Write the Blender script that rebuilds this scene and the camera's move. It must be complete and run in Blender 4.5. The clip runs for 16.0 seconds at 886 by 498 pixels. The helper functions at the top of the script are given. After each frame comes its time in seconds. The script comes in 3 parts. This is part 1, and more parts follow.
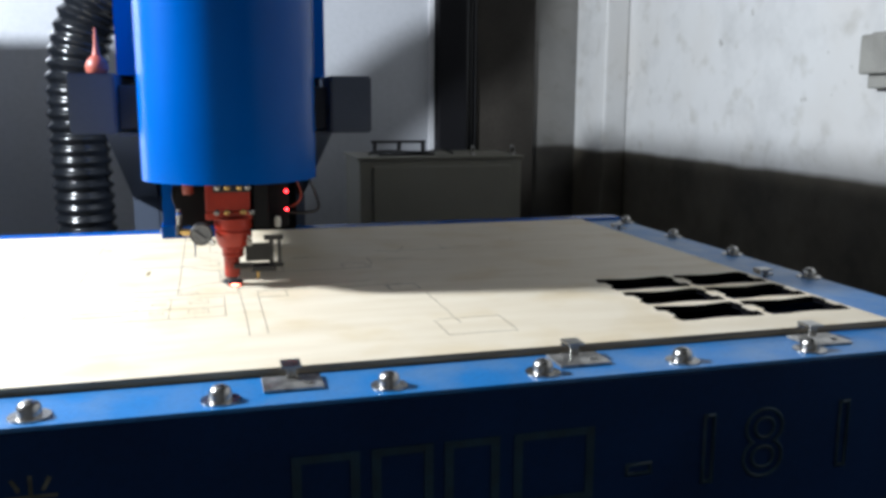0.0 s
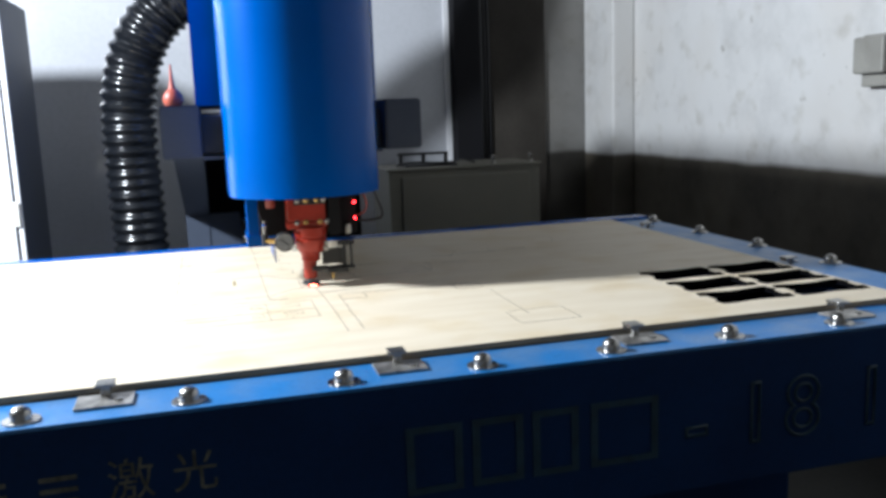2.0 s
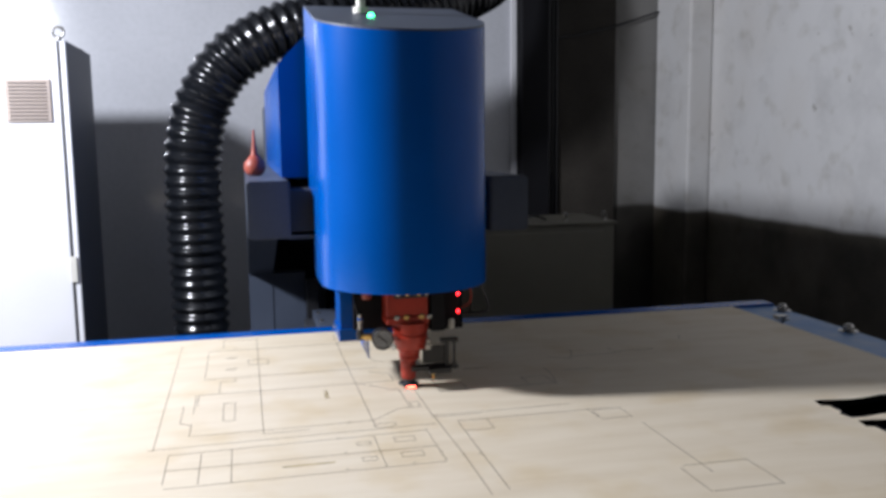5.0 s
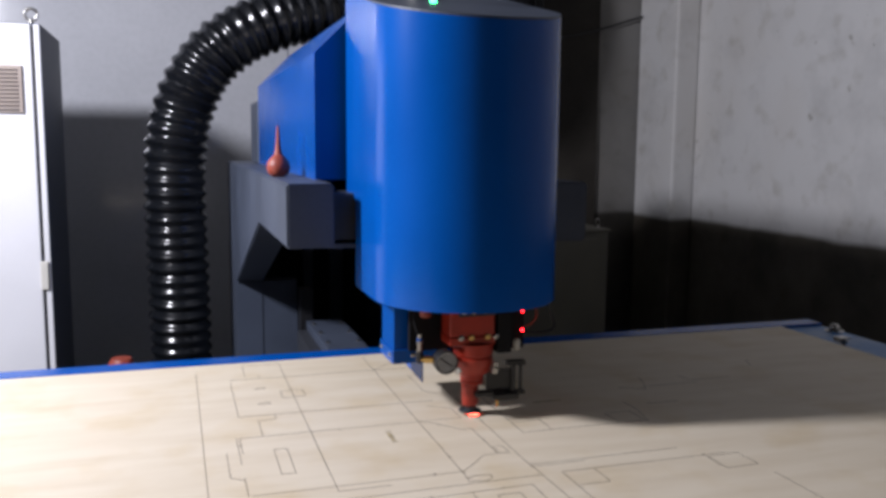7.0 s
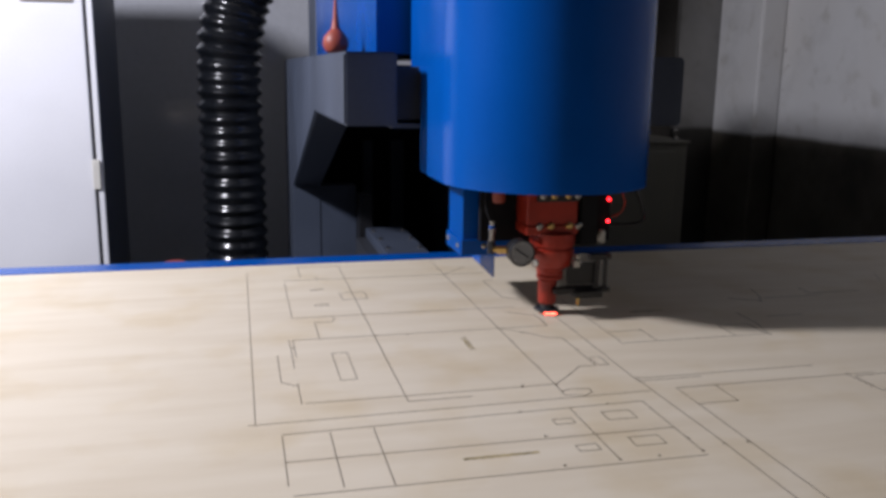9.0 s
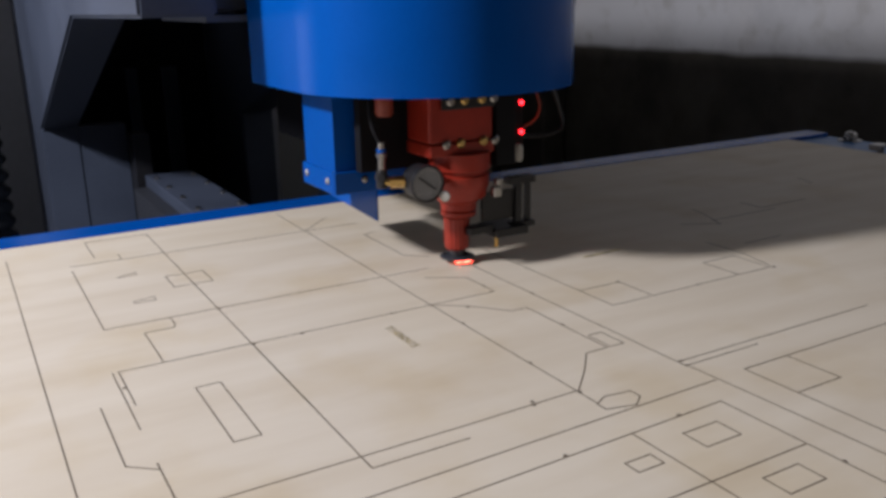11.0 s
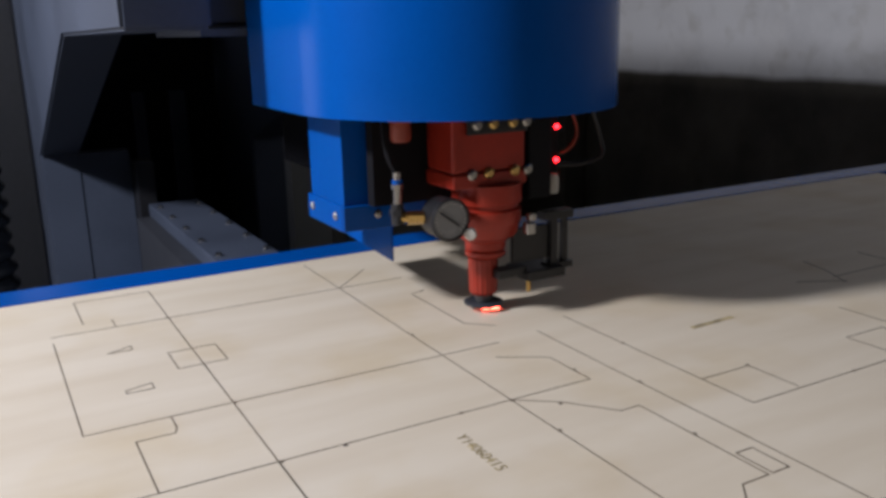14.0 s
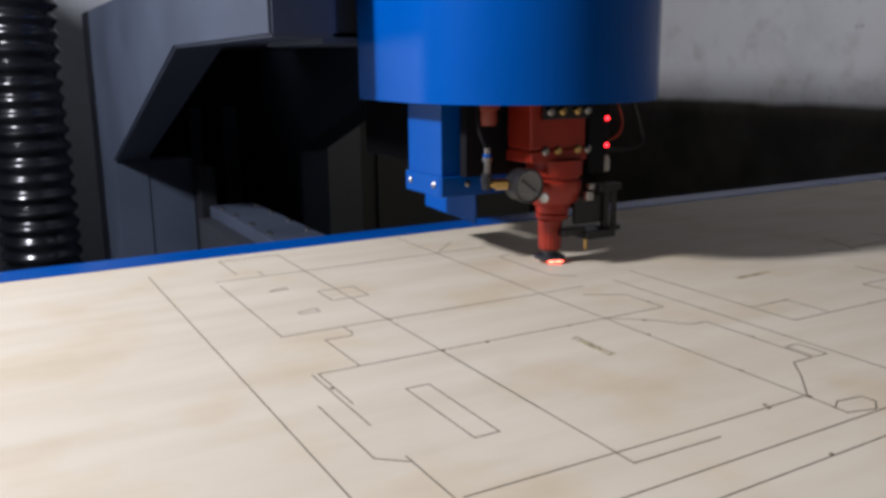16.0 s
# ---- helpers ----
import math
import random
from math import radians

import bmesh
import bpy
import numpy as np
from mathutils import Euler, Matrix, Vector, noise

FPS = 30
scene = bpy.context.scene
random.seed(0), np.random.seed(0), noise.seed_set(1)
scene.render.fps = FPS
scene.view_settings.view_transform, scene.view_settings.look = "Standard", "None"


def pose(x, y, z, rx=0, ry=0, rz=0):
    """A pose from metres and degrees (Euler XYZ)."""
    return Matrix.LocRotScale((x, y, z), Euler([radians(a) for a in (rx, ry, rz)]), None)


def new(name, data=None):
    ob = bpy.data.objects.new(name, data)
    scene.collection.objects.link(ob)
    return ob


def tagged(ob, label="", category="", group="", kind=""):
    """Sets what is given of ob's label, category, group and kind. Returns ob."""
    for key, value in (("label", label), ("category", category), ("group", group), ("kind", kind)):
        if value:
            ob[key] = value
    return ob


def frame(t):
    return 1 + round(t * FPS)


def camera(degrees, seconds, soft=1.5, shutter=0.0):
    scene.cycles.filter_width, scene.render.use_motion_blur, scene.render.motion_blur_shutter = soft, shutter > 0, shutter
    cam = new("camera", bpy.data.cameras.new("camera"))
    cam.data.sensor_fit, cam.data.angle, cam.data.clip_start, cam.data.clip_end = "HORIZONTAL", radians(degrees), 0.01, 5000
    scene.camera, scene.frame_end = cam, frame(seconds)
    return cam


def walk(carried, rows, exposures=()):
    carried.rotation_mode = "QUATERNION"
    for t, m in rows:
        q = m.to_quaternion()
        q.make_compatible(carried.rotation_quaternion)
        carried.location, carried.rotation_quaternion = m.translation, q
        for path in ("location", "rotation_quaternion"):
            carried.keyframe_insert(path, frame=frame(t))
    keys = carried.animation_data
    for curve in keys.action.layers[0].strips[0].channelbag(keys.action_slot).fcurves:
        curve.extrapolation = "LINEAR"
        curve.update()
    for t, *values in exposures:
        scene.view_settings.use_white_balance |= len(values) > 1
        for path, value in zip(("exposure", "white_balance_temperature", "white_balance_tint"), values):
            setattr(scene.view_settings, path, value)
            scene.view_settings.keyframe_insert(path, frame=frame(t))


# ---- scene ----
# ---- camera ----
cam = camera(55.08, 16.0, soft=3.4)
PATH = [
    (0.0, -0.028, -1.664, 1.252, -10.06, -0.27, -15.42),
    (0.5, -0.073, -1.711, 1.252, -10.68, 0.48, -15.43),
    (1.0, -0.123, -1.773, 1.250, -9.14, 1.18, -13.03),
    (1.5, -0.155, -1.834, 1.270, -9.42, 2.55, -12.72),
    (2.0, -0.188, -1.861, 1.272, -9.45, 2.06, -15.52),
    (2.5, -0.219, -1.860, 1.283, -9.72, 1.72, -16.71),
    (3.0, -0.239, -1.832, 1.283, -9.55, 1.39, -17.95),
    (3.5, -0.257, -1.753, 1.332, -9.07, 0.94, -17.98),
    (4.0, -0.260, -1.748, 1.363, -6.99, 1.99, -12.38),
    (4.5, -0.264, -1.687, 1.380, -7.38, 1.27, -12.32),
    (7.0, -0.477, -1.395, 1.376, -7.25, -0.51, -17.55),
    (7.5, -0.492, -1.341, 1.357, -9.89, -1.32, -15.49),
    (8.0, -0.486, -1.326, 1.339, -9.08, -1.52, -14.95),
    (8.5, -0.469, -1.288, 1.309, -10.30, -0.87, -13.89),
    (9.0, -0.453, -1.239, 1.270, -11.90, -0.81, -13.47),
    (9.5, -0.471, -1.138, 1.248, -13.81, -0.45, -17.87),
    (10.0, -0.503, -1.024, 1.229, -14.65, 0.33, -24.78),
    (12.5, -0.420, -0.712, 1.163, -17.18, 1.07, -31.76),
    (13.0, -0.418, -0.707, 1.168, -16.78, 1.32, -30.16),
    (13.5, -0.419, -0.722, 1.171, -15.35, 1.37, -28.82),
    (14.0, -0.422, -0.729, 1.175, -14.53, 1.16, -29.15),
    (14.5, -0.426, -0.733, 1.169, -14.10, 0.47, -28.36),
    (15.0, -0.479, -0.801, 1.162, -12.86, -0.97, -27.83),
    (15.5, -0.566, -0.869, 1.168, -13.35, -0.57, -28.46),
    (16.0, -0.616, -0.876, 1.146, -12.36, 0.59, -29.24),
]
EXPOSURES = [(0.0, 1.6, 6150, 6), (3.4, 1.55, 6150, 7), (4.0, 0.97, 6250, 10), (4.7, 0.82, 6300, 12), (6.8, 0.42, 6400, 16), (7.5, 0.28, 6380, 17), (9.0, 0.1, 6380, 17), (12.5, 0.12, 6350, 16), (16.0, 0.2, 6320, 15)]
walk(cam, [(t, pose(x, y, z, 90 + p, r, yaw)) for t, x, y, z, p, r, yaw in PATH], EXPOSURES)

# ---- light ----
world = bpy.data.worlds.new("world")
scene.world = world
world.use_nodes = True
world.node_tree.nodes["Background"].inputs[0].default_value = (0.5, 0.6, 0.8, 1)
world.node_tree.nodes["Background"].inputs[1].default_value = 0.02


# the workshop lamp high beside the table, outside the view
lamp = bpy.data.lights.new("work_lamp", "POINT")
lamp.energy, lamp.color, lamp.shadow_soft_size = 240, (0.92, 0.945, 1.0), 0.11
new("work_lamp", lamp).location = (-1.88, 0.2, 2.28)

# ---- materials ----


def mat(name, colour, rough=0.5, metal=0.0, var=0.12, scale=6.0, fine=90.0, bump=0.05, coat=0.0, tint=None, stretch=(1, 1, 1), emit=0.0, spec=0.5):
    """A surface with broad and fine variation of its colour, roughness and relief, in metres."""
    m = bpy.data.materials.new(name)
    m.use_nodes = True
    n, l = m.node_tree.nodes, m.node_tree.links
    b = n["Principled BSDF"]
    b.inputs["Metallic"].default_value = metal
    b.inputs["Coat Weight"].default_value = coat
    b.inputs["Specular IOR Level"].default_value = spec
    tc = n.new("ShaderNodeTexCoord")
    mp = n.new("ShaderNodeMapping")
    mp.inputs["Scale"].default_value = stretch
    l.new(tc.outputs["Object"], mp.inputs["Vector"])
    broad, grain = n.new("ShaderNodeTexNoise"), n.new("ShaderNodeTexNoise")
    for node, s, d in ((broad, scale, 5), (grain, fine, 3)):
        node.inputs["Scale"].default_value, node.inputs["Detail"].default_value = s, d
        l.new(mp.outputs["Vector"], node.inputs["Vector"])
    ramp = n.new("ShaderNodeValToRGB")
    dark = tint or tuple(c * (1 - 2.2 * var) for c in colour)
    ramp.color_ramp.elements[0].position, ramp.color_ramp.elements[1].position = 0.33, 0.62
    ramp.color_ramp.elements[0].color = (*dark, 1)
    ramp.color_ramp.elements[1].color = (*colour, 1)
    l.new(broad.outputs["Fac"], ramp.inputs["Fac"])
    mix = n.new("ShaderNodeMix")
    mix.data_type, mix.blend_type = "RGBA", "MULTIPLY"
    mix.inputs["Factor"].default_value = min(1.0, var * 2.5)
    l.new(ramp.outputs["Color"], mix.inputs["A"])
    g2 = n.new("ShaderNodeValToRGB")
    g2.color_ramp.elements[0].position, g2.color_ramp.elements[1].position = 0.3, 0.6
    g2.color_ramp.elements[0].color = (0.6, 0.6, 0.6, 1)
    l.new(grain.outputs["Fac"], g2.inputs["Fac"])
    l.new(g2.outputs["Color"], mix.inputs["B"])
    l.new(mix.outputs["Result"], b.inputs["Base Color"])
    mr = n.new("ShaderNodeMapRange")
    mr.inputs["To Min"].default_value, mr.inputs["To Max"].default_value = max(0.03, rough - 0.1), min(1, rough + 0.1)
    l.new(broad.outputs["Fac"], mr.inputs["Value"])
    l.new(mr.outputs["Result"], b.inputs["Roughness"])
    if bump:
        bp = n.new("ShaderNodeBump")
        bp.inputs["Strength"].default_value, bp.inputs["Distance"].default_value = bump, 0.004
        l.new(grain.outputs["Fac"], bp.inputs["Height"])
        l.new(bp.outputs["Normal"], b.inputs["Normal"])
    if emit:
        b.inputs["Emission Color"].default_value, b.inputs["Emission Strength"].default_value = (*colour, 1), emit
    return m


BLUE = mat("blue_enamel", (0.0, 0.076, 0.36), 0.22, 0, 0.05, 5, 220, 0.02, spec=0.17)
BLUE_RIM = mat("blue_rim_paint", (0.012, 0.145, 0.40), 0.38, 0, 0.18, 14, 160, 0.08, tint=(0.07, 0.175, 0.36))
NAVY = mat("dark_blue_paint", (0.002, 0.026, 0.10), 0.55, 0, 0.12, 4, 120, 0.04, spec=0.2)
GREY = mat("grey_machine_paint", (0.056, 0.07, 0.102), 0.5, 0, 0.1, 4, 150, 0.05)
DGREY = mat("dark_grey_paint", (0.035, 0.038, 0.046), 0.5, 0, 0.1, 5, 150, 0.05)
BLACK = mat("black_plastic", (0.012, 0.012, 0.014), 0.45, 0, 0.1, 20, 200, 0.04)
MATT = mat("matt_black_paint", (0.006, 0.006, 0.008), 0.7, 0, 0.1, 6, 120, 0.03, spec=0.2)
# near-black without sheen, carries the shade in the openings and behind the head
DEAD_BLACK = mat("dead_black_no_sheen", (0.003, 0.003, 0.004), 0.85, 0, 0.1, 6, 120, 0.03, spec=0.04)
RUBBER = mat("black_hose_plastic", (0.007, 0.008, 0.010), 0.2, 0, 0.1, 15, 120, 0.04, spec=0.5)
STEEL = mat("zinc_steel", (0.47, 0.455, 0.43), 0.28, 1, 0.15, 30, 300, 0.04)
CLAMP = mat("worn_clamp_steel", (0.55, 0.53, 0.5), 0.4, 0.85, 0.25, 40, 250, 0.08)
BRASS = mat("brass", (0.75, 0.5, 0.18), 0.3, 1, 0.1, 40, 300, 0.03)
RED = mat("red_anodised_metal", (0.35, 0.026, 0.011), 0.36, 0.2, 0.1, 30, 260, 0.03)
RUST = mat("brown_red_rubber", (0.33, 0.06, 0.035), 0.5, 0, 0.12, 40, 200, 0.04)
WHITE = mat("white_cabinet_paint", (0.71, 0.71, 0.73), 0.35, 0, 0.03, 3, 150, 0.02)
BEIGE = mat("beige_cabinet_paint", (0.17, 0.16, 0.125), 0.5, 0, 0.06, 4, 140, 0.03)
IVORY = mat("ivory_plastic", (0.62, 0.6, 0.54), 0.4, 0, 0.06, 8, 150, 0.03)
SWITCH = mat("grey_switch_plastic", (0.30, 0.29, 0.26), 0.5, 0, 0.1, 10, 150, 0.03)
TAN = mat("tan_plastic", (0.36, 0.30, 0.26), 0.5, 0, 0.06, 8, 150, 0.03)
DIAL = mat("gauge_dial_face", (0.24, 0.245, 0.26), 0.25, 0, 0.05, 30, 200, 0.01)
LEDRED = mat("red_led", (1.0, 0.015, 0.02), 0.4, 0, 0, emit=9.0, bump=0)
LEDGREEN = mat("green_led", (0.05, 1.0, 0.3), 0.4, 0, 0, emit=6.0, bump=0)
SPARK = mat("glowing_cut", (1.0, 0.10, 0.06), 0.4, 0, 0, emit=14.0, bump=0)
CONCRETE = mat("concrete_floor", (0.06, 0.059, 0.055), 0.7, 0, 0.2, 2, 60, 0.2)
# dark brown for the soft-edged shade beside the utility column
SHADE_BROWN = mat("back_wall_shade_brown", (0.05, 0.044, 0.037), 0.75, 0, 0.2, 3, 60, 0.05, spec=0.2)
# unseen ceiling, kept dark to hold down the fill in the shadows
CEIL = mat("bounce_damping_ceiling", (0.06, 0.06, 0.06), 0.8, 0, 0.08, 2, 60, 0.1)
CHAR = mat("charred_cut", (0.11, 0.078, 0.05), 0.8, 0, 0.2, 60, 200, 0)
SCORCH = mat("scorched_mark", (0.53, 0.42, 0.22), 0.7, 0, 0.3, 80, 300, 0)


def ply_material():
    """Birch face veneer: long grain along x, pale with tan clouds and small scorch stains."""
    m = bpy.data.materials.new("birch_plywood")
    m.use_nodes = True
    n, l = m.node_tree.nodes, m.node_tree.links
    b = n["Principled BSDF"]
    b.inputs["Roughness"].default_value = 0.55
    tc = n.new("ShaderNodeTexCoord")
    mp = n.new("ShaderNodeMapping")
    mp.inputs["Scale"].default_value = (0.8, 5, 5)
    l.new(tc.outputs["Object"], mp.inputs["Vector"])
    grain = n.new("ShaderNodeTexNoise")
    grain.inputs["Scale"].default_value, grain.inputs["Detail"].default_value = 5, 8
    l.new(mp.outputs["Vector"], grain.inputs["Vector"])
    r1 = n.new("ShaderNodeValToRGB")
    r1.color_ramp.elements[0].position, r1.color_ramp.elements[0].color = 0.3, (0.592, 0.505, 0.376, 1)
    r1.color_ramp.elements[1].position, r1.color_ramp.elements[1].color = 0.62, (0.656, 0.576, 0.448, 1)
    l.new(grain.outputs["Fac"], r1.inputs["Fac"])
    cloud = n.new("ShaderNodeTexNoise")
    cloud.inputs["Scale"].default_value, cloud.inputs["Detail"].default_value = 7, 4
    l.new(tc.outputs["Object"], cloud.inputs["Vector"])
    r2 = n.new("ShaderNodeValToRGB")
    r2.color_ramp.elements[0].position, r2.color_ramp.elements[0].color = 0.34, (0.86, 0.78, 0.62, 1)
    r2.color_ramp.elements[1].position, r2.color_ramp.elements[1].color = 0.5, (1, 1, 1, 1)
    l.new(cloud.outputs["Fac"], r2.inputs["Fac"])
    mix = n.new("ShaderNodeMix")
    mix.data_type, mix.blend_type = "RGBA", "MULTIPLY"
    mix.inputs["Factor"].default_value = 0.5
    l.new(r1.outputs["Color"], mix.inputs["A"])
    l.new(r2.outputs["Color"], mix.inputs["B"])
    l.new(mix.outputs["Result"], b.inputs["Base Color"])
    bp = n.new("ShaderNodeBump")
    bp.inputs["Strength"].default_value, bp.inputs["Distance"].default_value = 0.08, 0.002
    l.new(grain.outputs["Fac"], bp.inputs["Height"])
    l.new(bp.outputs["Normal"], b.inputs["Normal"])
    return m


PLY = ply_material()
PLY_EDGE = mat("plywood_edge", (0.42, 0.31, 0.19), 0.75, 0, 0.25, 8, 160, 0.1, stretch=(1, 1, 30))


def wall_material(name, dado, above, below):
    """Old limewashed plaster over a painted dado of that height, with stains and scuffs of their own."""
    m = bpy.data.materials.new(name)
    m.use_nodes = True
    n, l = m.node_tree.nodes, m.node_tree.links
    b = n["Principled BSDF"]
    b.inputs["Roughness"].default_value = 0.62
    geo = n.new("ShaderNodeNewGeometry")
    sep = n.new("ShaderNodeSeparateXYZ")
    l.new(geo.outputs["Position"], sep.inputs[0])
    wob = n.new("ShaderNodeTexNoise")
    wob.inputs["Scale"].default_value, wob.inputs["Detail"].default_value = 6, 4
    l.new(geo.outputs["Position"], wob.inputs["Vector"])
    add = n.new("ShaderNodeMath")
    add.operation = "MULTIPLY_ADD"
    add.inputs[1].default_value = 0.02
    l.new(wob.outputs["Fac"], add.inputs[0])
    l.new(sep.outputs["Z"], add.inputs[2])
    step = n.new("ShaderNodeMapRange")
    step.inputs["From Min"].default_value, step.inputs["From Max"].default_value = dado + 0.015, dado + 0.04
    l.new(add.outputs[0], step.inputs["Value"])
    mottle = n.new("ShaderNodeTexNoise")
    mottle.inputs["Scale"].default_value, mottle.inputs["Detail"].default_value, mottle.inputs["Roughness"].default_value = 3.5, 9, 0.62
    l.new(geo.outputs["Position"], mottle.inputs["Vector"])
    up, low = n.new("ShaderNodeValToRGB"), n.new("ShaderNodeValToRGB")
    for node, c, k, p0, p1 in ((up, above, 0.80, 0.28, 0.52), (low, below, 0.45, 0.3, 0.68)):
        node.color_ramp.elements[0].position, node.color_ramp.elements[1].position = p0, p1
        node.color_ramp.elements[0].color = (*[v * k for v in c], 1)
        node.color_ramp.elements[1].color = (*c, 1)
        l.new(mottle.outputs["Fac"], node.inputs["Fac"])
    mix = n.new("ShaderNodeMix")
    mix.data_type = "RGBA"
    l.new(step.outputs["Result"], mix.inputs["Factor"])
    l.new(low.outputs["Color"], mix.inputs["A"])
    l.new(up.outputs["Color"], mix.inputs["B"])
    # chipped spots
    chip = n.new("ShaderNodeTexNoise")
    chip.inputs["Scale"].default_value, chip.inputs["Detail"].default_value = 11, 6
    l.new(geo.outputs["Position"], chip.inputs["Vector"])
    cr = n.new("ShaderNodeValToRGB")
    cr.color_ramp.elements[0].position, cr.color_ramp.elements[0].color = 0.24, (0.45, 0.42, 0.38, 1)
    cr.color_ramp.elements[1].position, cr.color_ramp.elements[1].color = 0.30, (1, 1, 1, 1)
    l.new(chip.outputs["Fac"], cr.inputs["Fac"])
    mul = n.new("ShaderNodeMix")
    mul.data_type, mul.blend_type = "RGBA", "MULTIPLY"
    mul.inputs["Factor"].default_value = 0.8
    l.new(mix.outputs["Result"], mul.inputs["A"])
    l.new(cr.outputs["Color"], mul.inputs["B"])
    # specks of mould and flaked paint, and brown damp stains
    last = mul
    for scale, detail, p0, p1, tone, amount in ((47, 2, 0.20, 0.235, (0.22, 0.24, 0.2, 1), 0.85), (9, 8, 0.30, 0.44, (0.6, 0.57, 0.5, 1), 0.4), (1.6, 5, 0.36, 0.58, (0.80, 0.72, 0.62, 1), 0.3)):
        tex, ramp, over = n.new("ShaderNodeTexNoise"), n.new("ShaderNodeValToRGB"), n.new("ShaderNodeMix")
        tex.inputs["Scale"].default_value, tex.inputs["Detail"].default_value = scale, detail
        l.new(geo.outputs["Position"], tex.inputs["Vector"])
        ramp.color_ramp.elements[0].position, ramp.color_ramp.elements[0].color = p0, tone
        ramp.color_ramp.elements[1].position, ramp.color_ramp.elements[1].color = p1, (1, 1, 1, 1)
        l.new(tex.outputs["Fac"], ramp.inputs["Fac"])
        over.data_type, over.blend_type = "RGBA", "MULTIPLY"
        over.inputs["Factor"].default_value = amount
        l.new(last.outputs["Result"], over.inputs["A"])
        l.new(ramp.outputs["Color"], over.inputs["B"])
        last = over
    l.new(last.outputs["Result"], b.inputs["Base Color"])
    bp = n.new("ShaderNodeBump")
    bp.inputs["Strength"].default_value, bp.inputs["Distance"].default_value = 0.25, 0.006
    l.new(mottle.outputs["Fac"], bp.inputs["Height"])
    l.new(bp.outputs["Normal"], b.inputs["Normal"])
    return m


PLASTER = wall_material("plaster_with_dado", 0.965, (0.60, 0.595, 0.585), (0.11, 0.095, 0.072))
# darker copy of the plaster, with the back wall's shade in its colour
PLASTER_BACK = wall_material("shaded_plaster_with_dado", 0.975, (0.19, 0.185, 0.175), (0.05, 0.045, 0.037))
# near-black for the two unseen walls, so little light bounces back
PLASTER_PLAIN = wall_material("bounce_damping_plaster", 0.0, (0.07, 0.07, 0.07), (0.06, 0.06, 0.06))
ENAMEL = mat("grey_enamel_sheet", (0.47, 0.48, 0.51), 0.13, 0, 0.06, 1.5, 40, 0.03)

# ---- building helpers ----
Z = 0.9  # height of the board's face above the floor


def box(bm, x0, x1, y0, y1, z0, z1, bevel=0.0):
    made = bmesh.ops.create_cube(bm, size=1)["verts"]
    for v in made:
        v.co = Vector(((x0 + x1) / 2 + v.co.x * (x1 - x0), (y0 + y1) / 2 + v.co.y * (y1 - y0), (z0 + z1) / 2 + v.co.z * (z1 - z0)))
    if bevel:
        edges = list({e for v in made for e in v.link_edges})
        bmesh.ops.bevel(bm, geom=edges, offset=bevel, segments=2, affect="EDGES", profile=0.5)
    return bm


def cyl(bm, a, b, r0, r1=None, seg=24):
    """A closed cylinder or cone from point a to point b."""
    a, b = Vector(a), Vector(b)
    r1 = r0 if r1 is None else r1
    m = Matrix.Translation((a + b) / 2) @ (b - a).to_track_quat("Z", "Y").to_matrix().to_4x4()
    bmesh.ops.create_cone(bm, cap_ends=True, segments=seg, radius1=r0, radius2=r1, depth=(b - a).length, matrix=m)
    return bm


def lathe(bm, rings, seg=32, centre=(0, 0, 0), turn=None):
    """A body turned about its z axis from (radius, height) rings."""
    turn = turn or Matrix.Identity(3)
    c = Vector(centre)
    loops = []
    for r, z in rings:
        loops.append([bm.verts.new(c + turn @ Vector((r * math.cos(2 * math.pi * k / seg), r * math.sin(2 * math.pi * k / seg), z))) for k in range(seg)])
    for p, q in zip(loops, loops[1:]):
        for k in range(seg):
            bm.faces.new((p[k], p[(k + 1) % seg], q[(k + 1) % seg], q[k]))
    bm.faces.new(list(reversed(loops[0])))
    bm.faces.new(loops[-1])
    return bm


def prism(bm, outline, axis, lo, hi):
    """An outline of 2D points pushed along an axis: 'x' takes (y, z), 'y' takes (x, z), 'z' takes (x, y)."""
    def at(p, d):
        return {"x": (d, p[0], p[1]), "y": (p[0], d, p[1]), "z": (p[0], p[1], d)}[axis]
    a = [bm.verts.new(at(p, lo)) for p in outline]
    b = [bm.verts.new(at(p, hi)) for p in outline]
    bm.faces.new(a)
    bm.faces.new(list(reversed(b)))
    for i in range(len(a)):
        j = (i + 1) % len(a)
        bm.faces.new((a[j], a[i], b[i], b[j]))
    bmesh.ops.recalc_face_normals(bm, faces=bm.faces)
    return bm


def sweep(bm, points, r, seg=16):
    """A round rod along points."""
    pts = [Vector(p) for p in points]
    loops = []
    for i, p in enumerate(pts):
        d = (pts[min(i + 1, len(pts) - 1)] - pts[max(i - 1, 0)]).normalized()
        q = d.to_track_quat("Z", "Y").to_matrix()
        rr = r(i) if callable(r) else r
        loops.append([bm.verts.new(p + q @ Vector((rr * math.cos(2 * math.pi * k / seg), rr * math.sin(2 * math.pi * k / seg), 0))) for k in range(seg)])
    for p, q in zip(loops, loops[1:]):
        best = min(range(seg), key=lambda s: (p[0].co - q[s].co).length)
        for k in range(seg):
            bm.faces.new((p[k], p[(k + 1) % seg], q[(k + 1 + best) % seg], q[(k + best) % seg]))
    bm.faces.new(list(reversed(loops[0])))
    bm.faces.new(loops[-1])
    return bm


